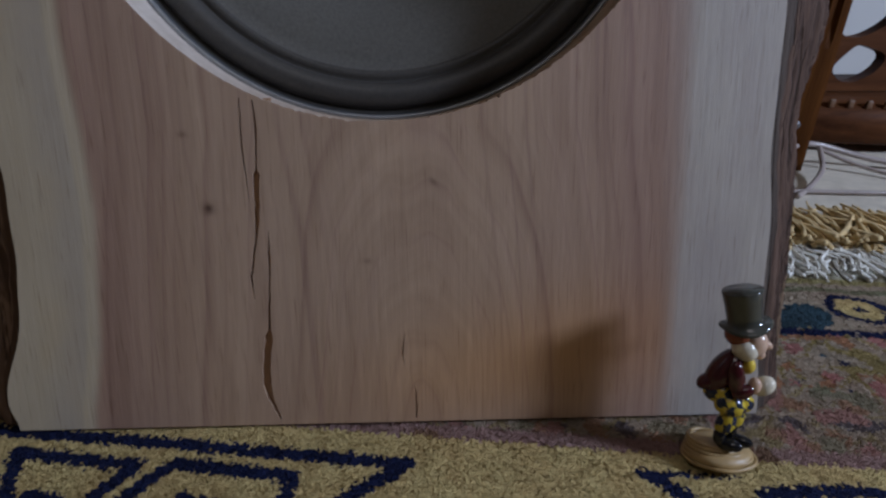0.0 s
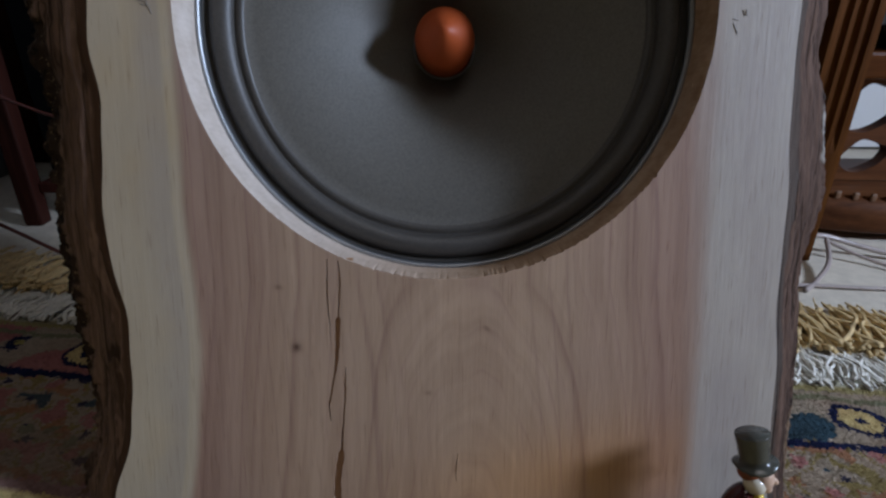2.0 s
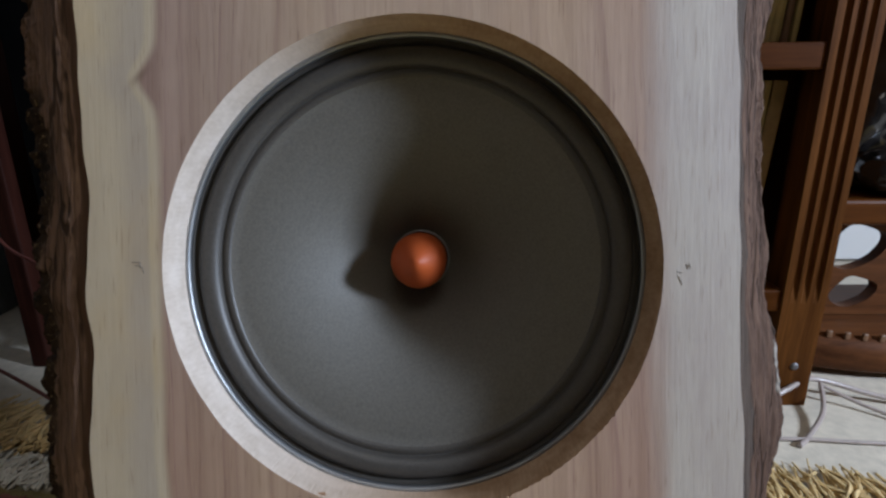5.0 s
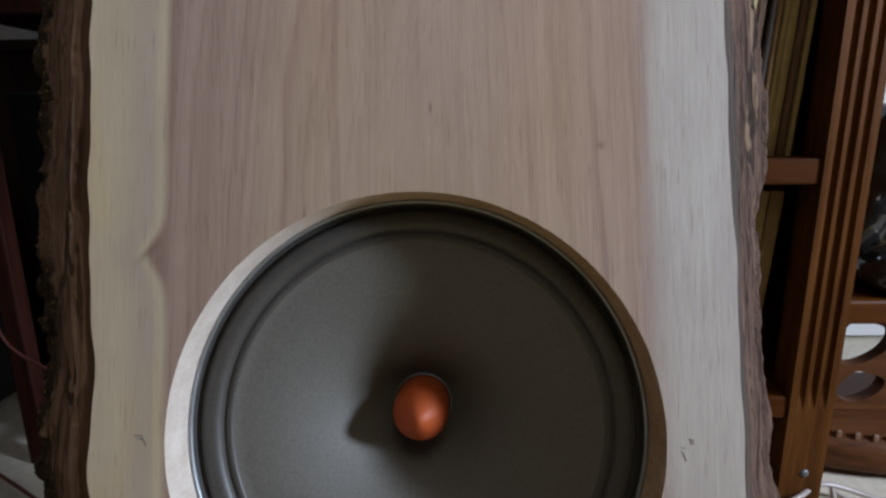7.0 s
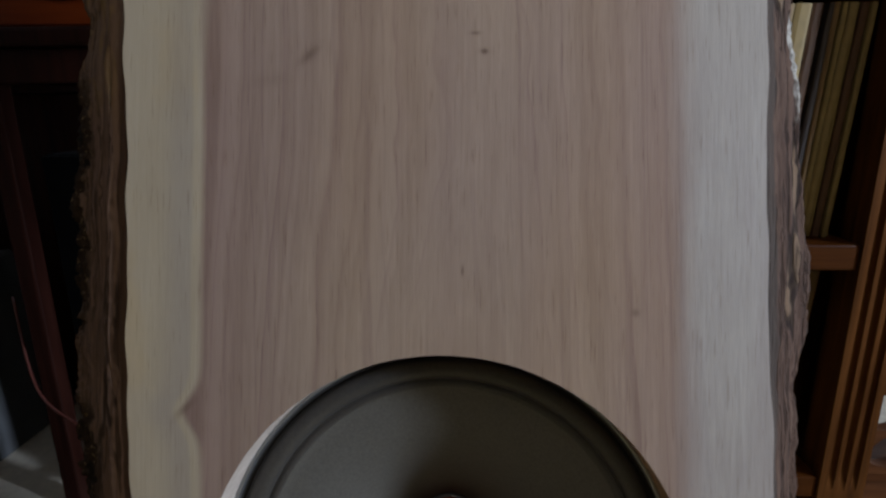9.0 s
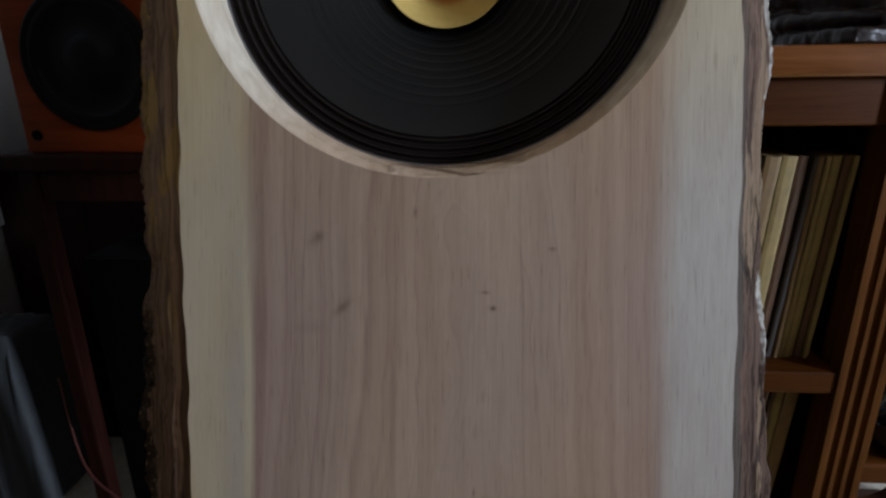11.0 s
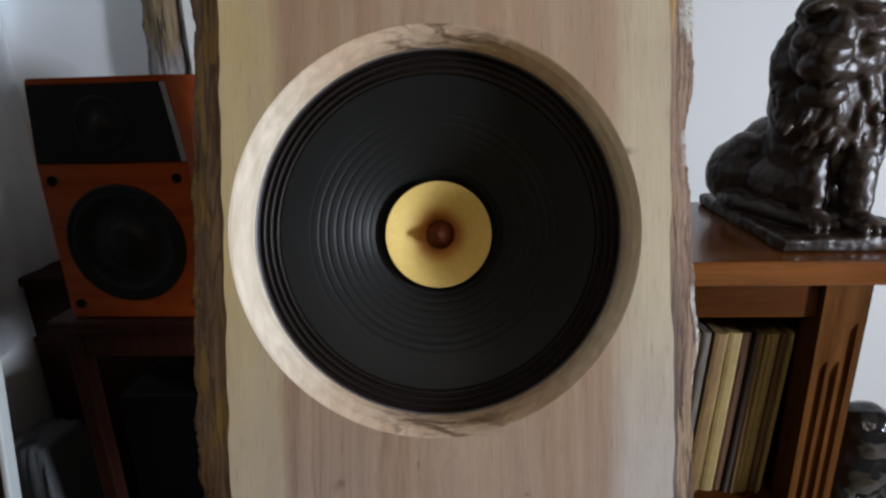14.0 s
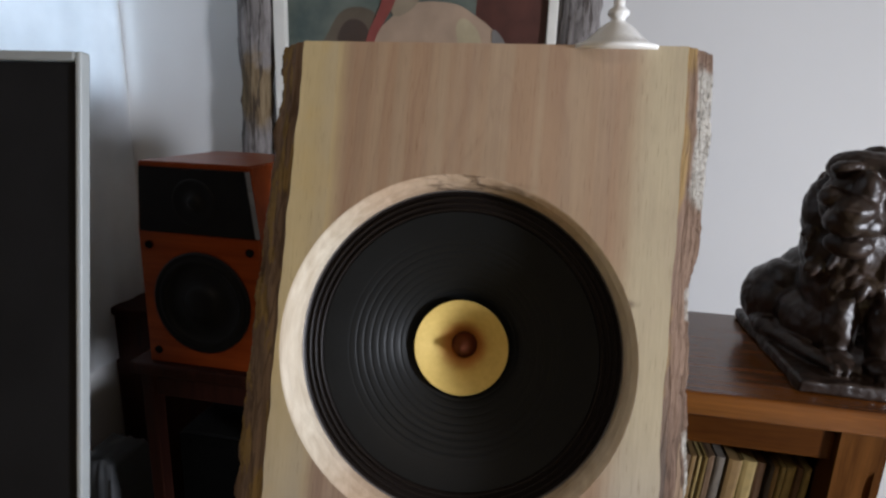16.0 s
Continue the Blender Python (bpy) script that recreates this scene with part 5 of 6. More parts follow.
def lion():
    bm = bmesh.new()
    box(bm, 0.447, 0.668, 0.545, 0.880, 1.0045, 1.026, bevel=0.004)
    body = (
        ((0.548, 0.785, 1.112), (0.070, 0.095, 0.072), (20, 0, 0)),     # body
        ((0.525, 0.715, 1.075), (0.060, 0.085, 0.058), (0, 0, 0)),
        ((0.474, 0.800, 1.085), (0.040, 0.064, 0.060), (12, 14, 8)),    # haunches
        ((0.492, 0.790, 1.122), (0.034, 0.052, 0.036), (0, -20, 0)),
        ((0.618, 0.800, 1.085), (0.040, 0.062, 0.060), (0, 0, -8)),
        ((0.462, 0.745, 1.040), (0.024, 0.058, 0.019), (0, 0, 4)),      # hind paws
        ((0.632, 0.735, 1.040), (0.024, 0.055, 0.019), (0, 0, -6)),
        ((0.545, 0.690, 1.160), (0.066, 0.062, 0.105), (-10, 0, 0)),    # chest
    )
    head = (
        ((0.543, 0.668, 1.225), (0.082, 0.068, 0.098), (0, 0, 0)),      # mane
        ((0.545, 0.662, 1.290), (0.083, 0.066, 0.072), (0, 0, 0)),
        ((0.553, 0.668, 1.336), (0.052, 0.050, 0.036), (0, 0, 0)),      # crown of the head
        ((0.518, 0.664, 1.270), (0.066, 0.050, 0.078), (0, 0, 0)),
        ((0.508, 0.610, 1.294), (0.054, 0.050, 0.056), (8, 0, -28)),    # face
        ((0.481, 0.566, 1.290), (0.028, 0.036, 0.024), (14, 0, -30)),   # bridge of the nose
    )
    face = (
        ((0.474, 0.566, 1.270), (0.031, 0.026, 0.023), (10, 0, -30)),   # muzzle, two cheeks
        ((0.494, 0.560, 1.266), (0.022, 0.020, 0.019), (0, 0, -30)),
        ((0.494, 0.590, 1.232), (0.033, 0.025, 0.021), (0, 0, -30)),    # jaw
        ((0.466, 0.5420, 1.288), (0.016, 0.009, 0.009), (0, 0, -30)),   # nose
        ((0.464, 0.577, 1.347), (0.020, 0.013, 0.009), (0, -14, -20)),   # brows
        ((0.521, 0.569, 1.343), (0.023, 0.013, 0.009), (0, 14, -25)),
        ((0.500, 0.606, 1.343), (0.048, 0.036, 0.027), (0, 0, -25)),    # forehead
        ((0.491, 0.564, 1.312), (0.018, 0.020, 0.032), (10, 0, -25)),   # between the eyes
        ((0.452, 0.578, 1.304), (0.017, 0.018, 0.016), (0, 0, -20)),    # cheekbones
        ((0.532, 0.570, 1.298), (0.022, 0.018, 0.017), (0, 0, -25)),
        ((0.540, 0.592, 1.280), (0.022, 0.022, 0.030), (0, 0, -30)),    # cheek
        ((0.484, 0.640, 1.346), (0.013, 0.010, 0.018), (0, -25, 0)),    # ears
        ((0.606, 0.640, 1.348), (0.017, 0.013, 0.021), (0, 20, 0)),
    )
    legs = (
        ((0.528, 0.645, 1.090), (0.026, 0.030, 0.078), (-6, 0, 0)),     # forelegs
        ((0.583, 0.617, 1.095), (0.025, 0.028, 0.082), (-8, 0, 0)),
        ((0.522, 0.612, 1.037), (0.027, 0.036, 0.017), (0, 0, 0)),      # paws
        ((0.580, 0.588, 1.037), (0.028, 0.036, 0.018), (0, 0, 0)),
        ((0.478, 0.660, 1.040), (0.016, 0.085, 0.014), (0, 0, 16)),     # tail
    )
    for c, r, t in body + head + face + legs:
        blob(bm, c, r, t, 3)
    r = random.Random(21)
    for i in range(110):     # locks of the mane, hanging down and outwards
        a, h = r.uniform(-2.9, 0.6), r.uniform(-1, 0.75)
        k = math.sqrt(1 - h * h * 0.8)
        c = (0.545 + 0.078 * k * math.cos(a), 0.664 + 0.062 * k * math.sin(a), 1.236 + 0.095 * h)
        if c[0] < 0.56 and c[1] < 0.64 and h > -0.15:
            continue
        blob(bm, c, (0.0085, 0.008, r.uniform(0.022, 0.038)), (r.uniform(-16, 16), -22 * math.cos(a) + r.uniform(-20, 20), 0), 2)
    for i in range(14):     # tufts that break the outline of the crown
        a = math.radians(200 - 16 * i + r.uniform(-6, 6))
        blob(bm, (0.546 + 0.070 * math.cos(a), 0.664, 1.290 + 0.072 * math.sin(a)), (r.uniform(0.010, 0.016), 0.018, r.uniform(0.012, 0.019)), (0, 40 - math.degrees(a) + r.uniform(-25, 25), 0), 2)
    for i in range(20):     # the ruff of locks round the face
        q = 2 * math.pi * i / 20 + r.uniform(-0.1, 0.1)
        d = 0.046 + 0.008 * r.random()
        blob(bm, (0.520 + 0.85 * d * math.cos(q), 0.630 - 0.5 * d * math.cos(q), 1.288 + d * math.sin(q)), (0.016, 0.015, 0.022 + 0.006 * r.random()), (0, 90 - math.degrees(q) + r.uniform(-18, 18), 0), 2)
    for i in range(3, 9):   # long strands down the breast
        blob(bm, (0.545 + 0.008 * i, 0.618 - 0.004 * abs(4 - i) * 0.4 + 0.002 * (i % 3), 1.160 - 0.006 * (i % 4)), (0.007, 0.012, 0.050), (-8, -14 + 3 * i, 0), 2)
    for x in (0.506, 0.522, 0.538, 0.563, 0.580, 0.597):
        blob(bm, (x, 0.580 if x < 0.55 else 0.556, 1.034), (0.0075, 0.014, 0.011), (0, 0, 0), 2)
    remeshed("lion_statue", bm, M_BRONZE, 0.0027, 0.0070, "dark patinated bronze seated lion statue on a plinth", "statue")


lion()


def ebony_figure():
    bm = bmesh.new()
    for c, r, t in (
        ((0.760, 0.740, 0.400), (0.080, 0.075, 0.110), (0, 0, 0)), ((0.742, 0.715, 0.500), (0.062, 0.060, 0.070), (0, 0, 0)),
        ((0.752, 0.720, 0.575), (0.058, 0.056, 0.060), (0, 0, 0)), ((0.705, 0.690, 0.445), (0.028, 0.030, 0.070), (0, 20, 0)),
        ((0.815, 0.700, 0.460), (0.028, 0.030, 0.080), (0, -20, 0)), ((0.760, 0.670, 0.350), (0.075, 0.060, 0.040), (0, 0, 0)),
        ((0.770, 0.740, 0.325), (0.085, 0.075, 0.022), (0, 0, 0)),
    ):
        blob(bm, c, r, t, 3)
    remeshed("carved_figure", bm, M_EBONY, 0.006, 0.010, "polished black carved rounded sculpture on the low stand", "sculpture")


ebony_figure()


def low_stand():
    """Low wooden stand: a rail over a scroll-cut panel and a bow-fronted base with pegs."""
    e = thing("low_stand", "low carved wooden stand with scroll-cut panel", "stand")
    block("rail", (0.600, 1.02, 0.640, 0.860, 0.262, 0.306), M_OAKX, e, bevel=0.006)
    for x in (0.602, 0.985):
        block("upright", (x, x + 0.034, 0.825, 0.859, 0.071, 0.261), M_MAHOG, e)
    bm = bmesh.new()
    out = [(0.60, 0.072), (1.02, 0.072), (1.02, 0.261), (0.60, 0.261)]
    outer = []
    for (a, b), (c, d) in zip(out, out[1:] + out[:1]):
        outer += [(a + (c - a) * i / 12, b + (d - b) * i / 12) for i in range(12)]
    holes = []
    for hx, hz, rx, rz, ph in ((0.660, 0.113, 0.026, 0.026, 0), (0.745, 0.118, 0.040, 0.030, 0.3), (0.735, 0.205, 0.052, 0.042, 0.2), (0.86, 0.115, 0.045, 0.030, 0), (0.88, 0.205, 0.052, 0.042, 0)):
        holes.append([(hx + rx * (1 + 0.18 * math.sin(2 * q + ph)) * math.cos(q), hz + rz * (1 + 0.1 * math.cos(3 * q)) * math.sin(q)) for q in (2 * math.pi * i / 36 for i in range(36))])
    ends = []
    for pts in [outer] + holes:
        rows = [[bm.verts.new((x, y, z)) for x, z in pts] for y in (0.700, 0.724)]
        m = len(pts)
        for i in range(m):
            bm.faces.new((rows[0][i], rows[0][(i + 1) % m], rows[1][(i + 1) % m], rows[1][i]))
        ends.append(rows)
    for s in (0, 1):
        bmesh.ops.triangle_fill(bm, use_beauty=True, use_dissolve=False, edges=[bm.edges.get((r[s][i], r[s][(i + 1) % len(r[s])])) for r in ends for i in range(len(r[s]))])
    bmesh.ops.recalc_face_normals(bm, faces=bm.faces)
    part("scroll_panel", bm, M_SCROLL, e, "dark scroll-cut panel", smooth=False)
    bm = bmesh.new()
    rows = []
    for i in range(33):
        s = i / 32
        x = 0.590 + 0.44 * s
        y = 0.645 - 0.055 * math.sin(math.pi * s) ** 0.8
        rows.append([bm.verts.new(p) for p in ((x, y, 0.006), (x, y - 0.006, 0.012), (x, y - 0.008, 0.045), (x, y, 0.060), (x, y + 0.012, 0.070), (x, 0.86, 0.070), (x, 0.86, 0.006))])
    for a, b in zip(rows, rows[1:]):
        for i in range(7):
            bm.faces.new((a[i], a[(i + 1) % 7], b[(i + 1) % 7], b[i]))
    bm.faces.new(rows[0])
    bm.faces.new(rows[-1])
    bmesh.ops.recalc_face_normals(bm, faces=bm.faces)
    part("base", bm, M_SCROLL, e, "bow-fronted dark red-brown base")
    peg = None
    for i in range(14):
        s = 0.10 + i * 0.06
        x, y = 0.590 + 0.44 * s, 0.645 - 0.055 * math.sin(math.pi * s) ** 0.8
        if peg is None:
            peg = part("peg", box(bmesh.new(), -0.005, 0.005, -0.003, 0.003, -0.007, 0.007, bevel=0.002), plain("peg_wood", (0.13, 0.065, 0.03), 0.5), e)
            peg.location = (x, y + 0.006, 0.070)
        else:
            o = new("peg", peg.data)
            o.parent = e
            o.location = (x, y + 0.006, 0.070)
    for x in (0.62, 0.98):
        part("foot", turned([(0, -0.010), (0.014, -0.010), (0.017, -0.004), (0.015, 0.006), (0, 0.006)], x, 0.80, 20), M_OAK, e)
    part("foot", turned([(0, -0.010), (0.014, -0.010), (0.017, -0.004), (0.015, 0.006), (0, 0.006)], 0.80, 0.64, 20), M_OAK, e)


low_stand()

# cables on the carpet
for name, mat, pts, rad, lab in (
        ("cable", M_CABLE, [(0.30, 0.40, -0.006), (0.44, 0.47, 0.004), (0.535, 0.51, 0.028), (0.60, 0.545, 0.024), (0.72, 0.52, 0.0), (0.95, 0.44, -0.006)], 0.0045, "glossy pinkish loudspeaker cable looped on the carpet"),
        ("cable", M_CABLE, [(0.605, 0.535, 0.018), (0.66, 0.50, 0.0), (0.73, 0.44, -0.005), (0.85, 0.38, -0.005)], 0.003, "thin pinkish cable on the carpet"),
        ("cable", M_CABLE, [(0.35, 0.425, -0.006), (0.50, 0.425, -0.005), (0.62, 0.415, -0.005), (0.9, 0.40, -0.006)], 0.003, "thin pinkish cable on the carpet"),
        ("cable", M_CABLE, [(0.605, 0.54, 0.020), (0.575, 0.48, 0.006), (0.53, 0.435, -0.005), (0.50, 0.41, -0.006)], 0.004, "pinkish cable on the carpet"),
        ("red_cable", M_CABLE_R, [(-1.0, 0.62, 0.16), (-0.88, 0.58, 0.075), (-0.74, 0.53, 0.04), (-0.60, 0.46, 0.02), (-0.42, 0.36, 0.0)], 0.003, "thin red loudspeaker cable hanging to the floor"),
        ("red_cable", M_CABLE_R, [(-0.86, 0.70, 0.40), (-0.78, 0.62, 0.26), (-0.66, 0.56, 0.22), (-0.50, 0.48, 0.20), (-0.30, 0.40, 0.12)], 0.0025, "thin red loudspeaker cable behind the slab")):
    tagged(part(name, tube(pts, rad, 8), mat), lab, "cable")

# ---- small loudspeaker on its table ----
osp = thing("bookshelf_loudspeaker", "orange cherry-veneered two-way loudspeaker with black drivers", "loudspeaker")
OX0, OX1, OY, OZ0, OZ1 = -0.768, -0.498, 0.648, 0.858, 1.288


def orange_cabinet():
    bm = bmesh.new()
    rows = []
    for z, inset in ((OZ0, 0), (1.145, 0), (OZ1, 0.014)):
        rows.append([bm.verts.new(p) for p in ((OX0 + inset, OY, z), (OX1 - inset, OY, z), (OX1 - inset, OY + 0.27, z), (OX0 + inset, OY + 0.27, z))])
    for a, b in zip(rows, rows[1:]):
        for i in range(4):
            bm.faces.new((a[i], a[(i + 1) % 4], b[(i + 1) % 4], b[i]))
    bm.faces.new(rows[0])
    bm.faces.new(rows[-1])
    bmesh.ops.recalc_face_normals(bm, faces=bm.faces)
    bmesh.ops.bevel(bm, geom=[e for e in bm.edges if len(e.link_faces) == 2 and e.calc_face_angle(0) > 0.5], offset=0.003, segments=2, affect="EDGES")
    part("cabinet", bm, M_CHERRY, osp, smooth=False)


orange_cabinet()
bm = bmesh.new()
rows = [[bm.verts.new((x, y, z)) for x, z in ((OX0 + 0.008, 1.147), (OX1 - 0.006, 1.147), (OX1 - 0.022, 1.278), (OX0 + 0.018, 1.278))] for y in (OY - 0.006, OY + 0.004)]
for i in range(4):
    bm.faces.new((rows[0][i], rows[0][(i + 1) % 4], rows[1][(i + 1) % 4], rows[1][i]))
bm.faces.new(rows[0])
bm.faces.new(rows[1])
bmesh.ops.recalc_face_normals(bm, faces=bm.faces)
bmesh.ops.bevel(bm, geom=list(bm.edges), offset=0.002, segments=2, affect="EDGES")
part("tweeter_panel", bm, M_DARK, osp, "glossy black tweeter panel", smooth=False)
bm = bmesh.new()
sec = [[bm.verts.new((x + d, OY + h, z)) for x, z in ((OX1 - 0.0055, 1.1475), (OX1 - 0.0215, 1.2775))] for d, h in ((0, -0.0055), (0.0065, 0.0005), (0, 0.0005))]
for i in range(3):
    bm.faces.new((sec[i][0], sec[i][1], sec[(i + 1) % 3][1], sec[(i + 1) % 3][0]))
for i in (0, 1):
    bm.faces.new([q[i] for q in sec])
bmesh.ops.recalc_face_normals(bm, faces=bm.faces)
# grey on a black panel stands in for the window's reflection in this bevel
part("panel_edge", bm, plain("reflection_grey", (0.16, 0.17, 0.19), 0.25, 0, 0.1, 30, 0.03), osp, "slanting edge of the tweeter panel, greyed for a reflection", smooth=False)
part("tweeter", lathe([(0.047, -0.0062), (0.045, -0.0085), (0.040, -0.0075), (0.030, -0.0066), (0.014, -0.0065), (0.012, -0.010), (0.006, -0.0125), (0, -0.013)], -0.632, 1.212, 48, cy=OY), M_DARK, osp)
part("woofer", lathe([(0.108, 0.0), (0.108, -0.005), (0.103, -0.007), (0.098, -0.004), (0.094, -0.006), (0.088, -0.008), (0.083, -0.004), (0.080, -0.001), (0.040, -0.0005), (0.037, -0.007), (0.025, -0.011), (0.012, -0.013), (0, -0.0135)], -0.632, 1.002, 64, cy=OY), M_DARK, osp, "black woofer with a domed cap")
for x, z in ((-0.744, 1.118), (-0.520, 1.118), (-0.744, 0.887), (-0.520, 0.887)):
    part("grille_socket", lathe([(0.0085, 0.0), (0.0085, -0.003), (0.0055, -0.0035), (0.004, -0.001), (0, -0.001)], x, z, 20, cy=OY), M_MATT, osp)

table_ = thing("side_table", "dark mahogany side table under the small loudspeaker", "table")
block("tabletop", (-0.812, -0.40, 0.632, 0.985, 0.828, 0.857), M_MAHOG, table_, bevel=0.006)
for y in (0.650, 0.955):
    block("rail", (-0.762, -0.448, y, y + 0.018, 0.775, 0.827), M_MAHOG, table_)
for x in (-0.790, -0.432):
    block("side_rail", (x, x + 0.018, 0.680, 0.954, 0.775, 0.827), M_MAHOG, table_)
for x, y in ((-0.795, 0.645), (-0.447, 0.645), (-0.795, 0.945), (-0.447, 0.945)):
    block("leg", (x, x + 0.032, y, y + 0.032, -0.010, 0.827), M_MAHOG, table_, bevel=0.004)
block("lower_shelf", (-0.762, -0.448, 0.664, 0.96, 0.048, 0.068), M_MAHOG, table_)
amp = thing("amplifier", "black hi-fi component on the table's lower shelf", "amplifier")
block("case", (-0.752, -0.458, 0.70, 0.94, 0.069, 0.66), M_MATT, amp, bevel=0.006)
block("front_panel", (-0.750, -0.460, 0.693, 0.6995, 0.072, 0.657), M_BLACK, amp, bevel=0.002)

# dark cabinet in the corner, cloth beside it
cab = thing("corner_cabinet", "dark low wooden cabinet against the wall", "cabinet")
block("carcass", (-1.235, -0.36, 1.06, 1.235, -0.010, 0.765), M_MAHOG, cab)
block("top", (-1.245, -0.35, 1.045, 1.236, 0.766, 0.790), M_MAHOG, cab, bevel=0.004)


def heap():
    bm = bmesh.new()
    n = 40
    g = [[None] * (n + 1) for _ in range(n + 1)]
    for i in range(n + 1):
        for j in range(n + 1):
            s, t = i / n * 2 - 1, j / n * 2 - 1
            d = max(abs(s), abs(t))
            h = 0.43 * (1 - max(0, (d - 0.55) / 0.45) ** 1.5) + 0.03 * noise.noise(Vector((s * 2, t * 2, 3))) * (1 - d)
            g[i][j] = bm.verts.new((-1.135 + 0.095 * s, 0.90 + 0.12 * t + 0.012 * noise.noise(Vector((s * 5, t * 5, 1))), max(-0.0095, h - 0.01)))
    for i in range(n):
        for j in range(n):
            bm.faces.new((g[i][j], g[i + 1][j], g[i + 1][j + 1], g[i][j + 1]))
    tagged(part("cloth_cover", bm, M_CLOTH), "pale grey cloth draped over a low box on the floor", "cloth")


heap()

# ---- tall panel loudspeaker ----
pan = thing("panel_loudspeaker", "tall dark panel loudspeaker in a pale metal frame, leaning back", "loudspeaker", pose(-0.584, 0.146, -0.0005, -8.5, 0, 0))
PW, PH = 0.46, 1.482
block("grille", (-PW + 0.019, -0.010, -0.004, 0.014, 0.03, PH - 0.014), M_GRILLE, pan, "black grille cloth", bevel=0.003)
block("stile", (-0.009, 0.0, -0.010, 0.008, 0, PH), M_SILVER, pan, "pale metal edge")
block("stile", (-PW, -PW + 0.018, -0.010, 0.008, 0, PH), M_SILVER, pan)
block("rail", (-PW + 0.0185, -0.0095, -0.010, 0.008, PH - 0.013, PH), M_SILVER, pan)
block("rail", (-PW + 0.0185, -0.0095, -0.010, 0.008, 0, 0.029), M_SILVER, pan)

# ---- framed picture ----
pic = thing("framed_picture", "large picture in a rough weathered wooden frame with a white liner", "picture")


def rough_bar(x0, x1, z0, z1, seed, upright, lean=0.0):
    bm = bmesh.new()
    n, sides = 90, 16
    prev = None
    for i in range(n + 1):
        s = i / n
        ring = []
        for k in range(sides):
            a = 2 * math.pi * k / sides
            w = 1 + 0.16 * noise.noise(Vector((math.cos(a) * 1.5 + seed, math.sin(a) * 1.5, s * 14))) + 0.10 * noise.noise(Vector((math.cos(a) * 4, math.sin(a) * 4 + seed, s * 40)))
            if upright:
                z = z0 + (z1 - z0) * s
                bulge = math.exp(-((z - 1.63) / 0.075) ** 2)
                c = ((x0 + x1) / 2 + lean * (z - 1.26) - 0.10 * lean * bulge + 0.003 * math.sin(s * 9 + seed), 1.175, z)
                h = (x1 - x0) / 2 * (1 + 0.14 * bulge)
                ring.append(bm.verts.new((c[0] + h * w * math.cos(a), c[1] + 0.035 * w * math.sin(a), c[2])))
            else:
                c = (x0 + (x1 - x0) * s, 1.175, (z0 + z1) / 2 + 0.008 * math.sin(s * 9 + seed))
                h = (z1 - z0) / 2
                ring.append(bm.verts.new((c[0], c[1] + 0.035 * w * math.sin(a), c[2] + h * w * math.cos(a))))
        if prev:
            for k in range(sides):
                bm.faces.new((prev[k], prev[(k + 1) % sides], ring[(k + 1) % sides], ring[k]))
        else:
            bm.faces.new(ring)
        prev = ring
    bm.faces.new(prev)
    bmesh.ops.recalc_face_normals(bm, faces=bm.faces)
    part("frame_bar", bm, M_DRIFT, pic)


rough_bar(-0.834, -0.742, 1.16, 2.05, 1.0, True, 0.062)
rough_bar(0.033, 0.128, 1.16, 2.05, 4.0, True)
rough_bar(-0.80, 0.12, 1.12, 1.20, 7.0, False)
rough_bar(-0.80, 0.12, 1.99, 2.07, 9.0, False)
for d in ((-0.715, -0.680, 1.21, 1.99), (0.008, 0.032, 1.21, 1.99)):
    block("liner", (d[0], d[1], 1.155, 1.185, d[2], d[3]), M_LINER, pic)
k = Nodes("painted_ground", 0.55)
k.colour(k.ramp(k.noise(5, 4, 0.6), (0.35, (0.06, 0.085, 0.075)), (0.65, (0.16, 0.18, 0.15))))
k.bump(k.noise(90, 4), 0.3, 0.002)
block("canvas", (-0.6795, 0.0075, 1.172, 1.188, 1.205, 1.995), k.mat, pic, bevel=0)


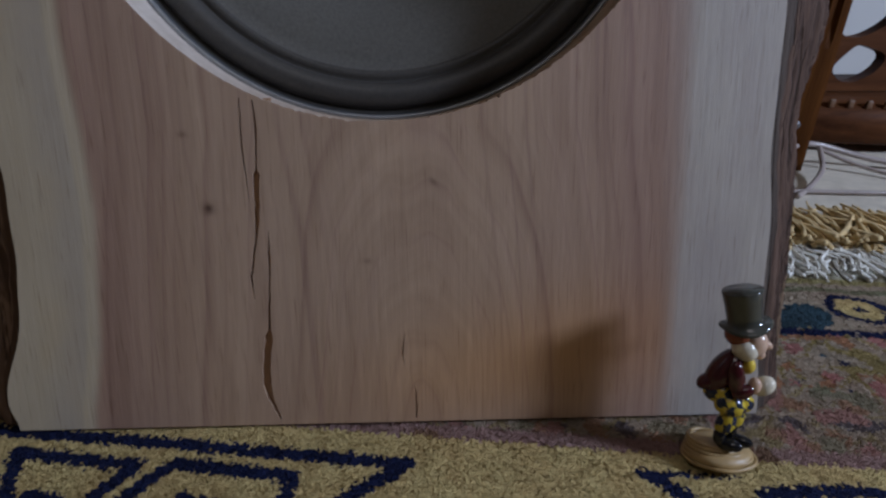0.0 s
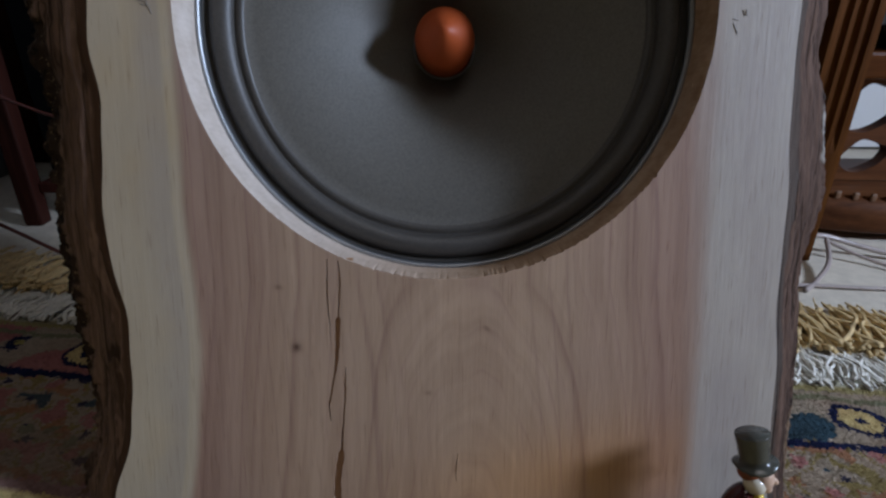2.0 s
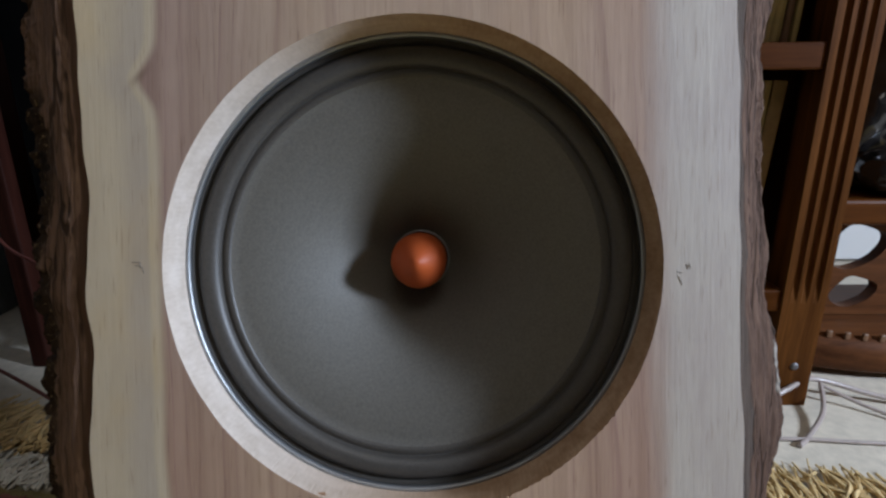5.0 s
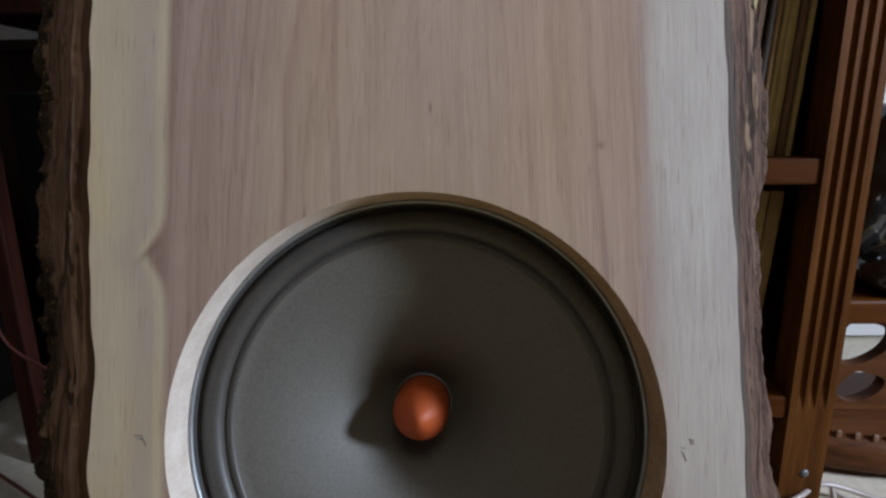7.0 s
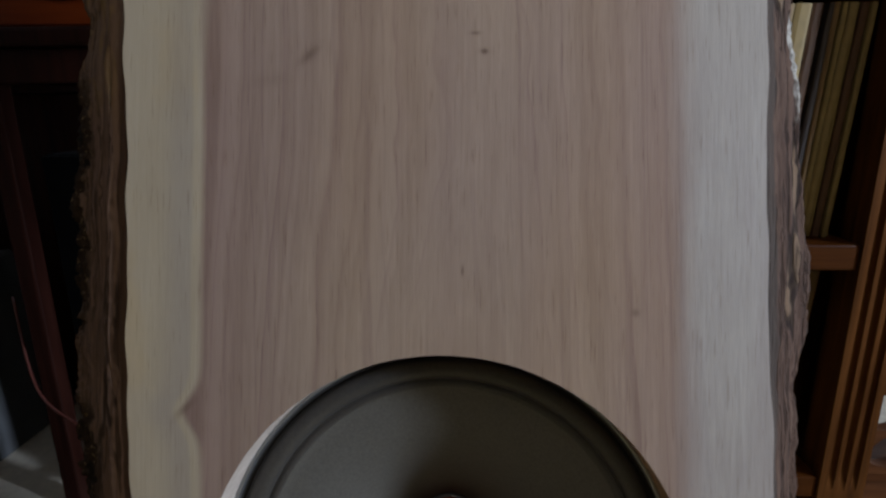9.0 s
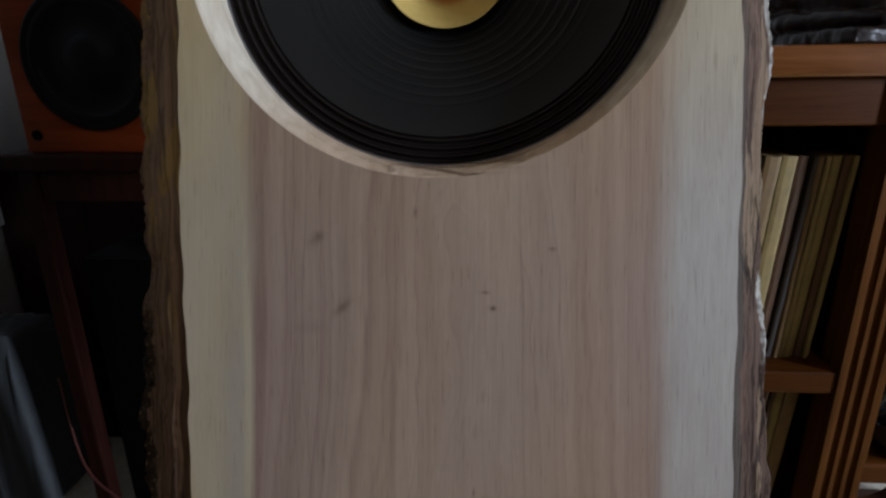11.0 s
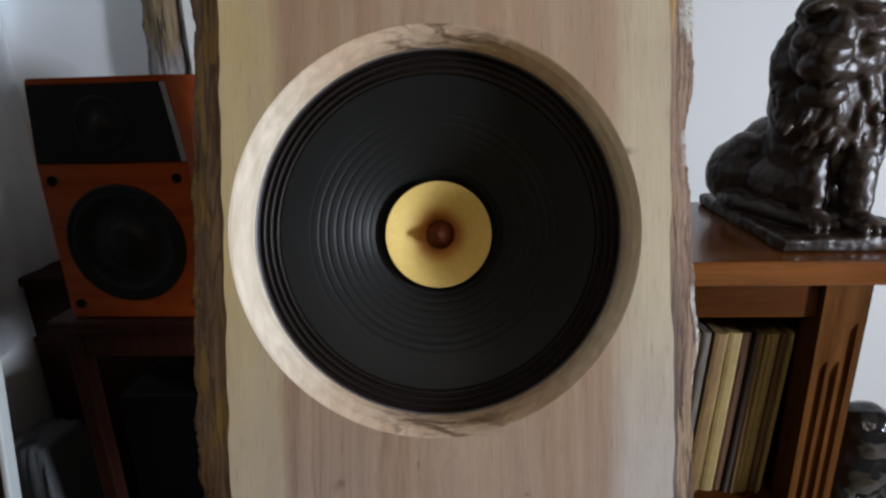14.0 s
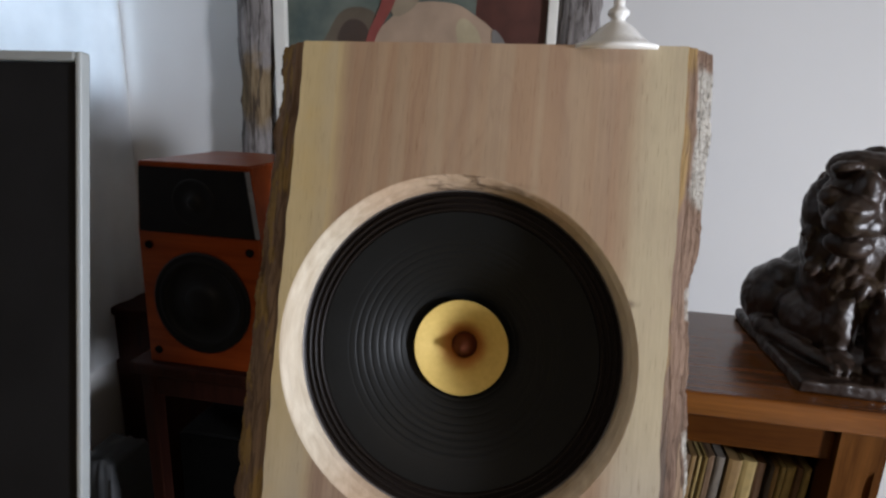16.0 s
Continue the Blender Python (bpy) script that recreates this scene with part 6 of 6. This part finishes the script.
def patch(pts, mat, lift):
    bm = bmesh.new()
    n = len(pts)
    fine = []
    for i in range(n):
        a, b, c, d = (Vector(pts[(i + q) % n]) for q in (-1, 0, 1, 2))
        for s in range(8):
            u = s / 8
            fine.append(0.5 * ((2 * b) + (c - a) * u + (2 * a - 5 * b + 4 * c - d) * u * u + (3 * b - a - 3 * c + d) * u ** 3))
    bm.faces.new([bm.verts.new((p.x, 1.1715 - lift, p.y)) for p in fine])
    bmesh.ops.recalc_face_normals(bm, faces=bm.faces)
    part("painted_patch", bm, mat, pic)


patch([(-0.16, 1.45), (-0.02, 1.45), (0.005, 1.7), (-0.03, 1.9), (-0.15, 1.85)], plain("paint_dark_red", (0.07, 0.022, 0.016), 0.5, 0, 0.5, 14), 0.0)
patch([(-0.60, 1.50), (-0.44, 1.50), (-0.43, 1.62), (-0.46, 1.652), (-0.52, 1.648), (-0.56, 1.60)], plain("paint_brown", (0.11, 0.085, 0.058), 0.5, 0, 0.35, 14), 0.0012)
patch([(-0.545, 1.50), (-0.46, 1.50), (-0.455, 1.60), (-0.50, 1.625), (-0.535, 1.59)], plain("paint_umber", (0.055, 0.035, 0.026), 0.5, 0, 0.3, 14), 0.0018)
patch([(-0.45, 1.50), (-0.09, 1.50), (-0.112, 1.585), (-0.180, 1.640), (-0.235, 1.664), (-0.33, 1.664), (-0.40, 1.622), (-0.437, 1.578)], plain("paint_peach", (0.38, 0.27, 0.19), 0.5, 0, 0.2, 14), 0.0024)
patch([(-0.390, 1.640), (-0.330, 1.655), (-0.305, 1.72), (-0.33, 1.80), (-0.38, 1.78)], plain("paint_straw", (0.28, 0.22, 0.15), 0.5, 0, 0.2, 14), 0.0030)
patch([(-0.475, 1.50), (-0.450, 1.50), (-0.432, 1.58), (-0.385, 1.66), (-0.36, 1.75), (-0.395, 1.75), (-0.42, 1.66), (-0.455, 1.585)], plain("paint_red", (0.24, 0.055, 0.045), 0.5, 0, 0.3, 14), 0.0036)
patch([(-0.19, 1.50), (-0.145, 1.50), (-0.160, 1.59), (-0.200, 1.628), (-0.220, 1.60)], plain("paint_pale_yellow", (0.40, 0.33, 0.21), 0.5, 0, 0.25, 14), 0.0030)
patch([(-0.112, 1.50), (-0.080, 1.50), (-0.088, 1.56), (-0.118, 1.600), (-0.128, 1.585)], plain("paint_grey_blue", (0.16, 0.15, 0.14), 0.5, 0, 0.25, 14), 0.0042)
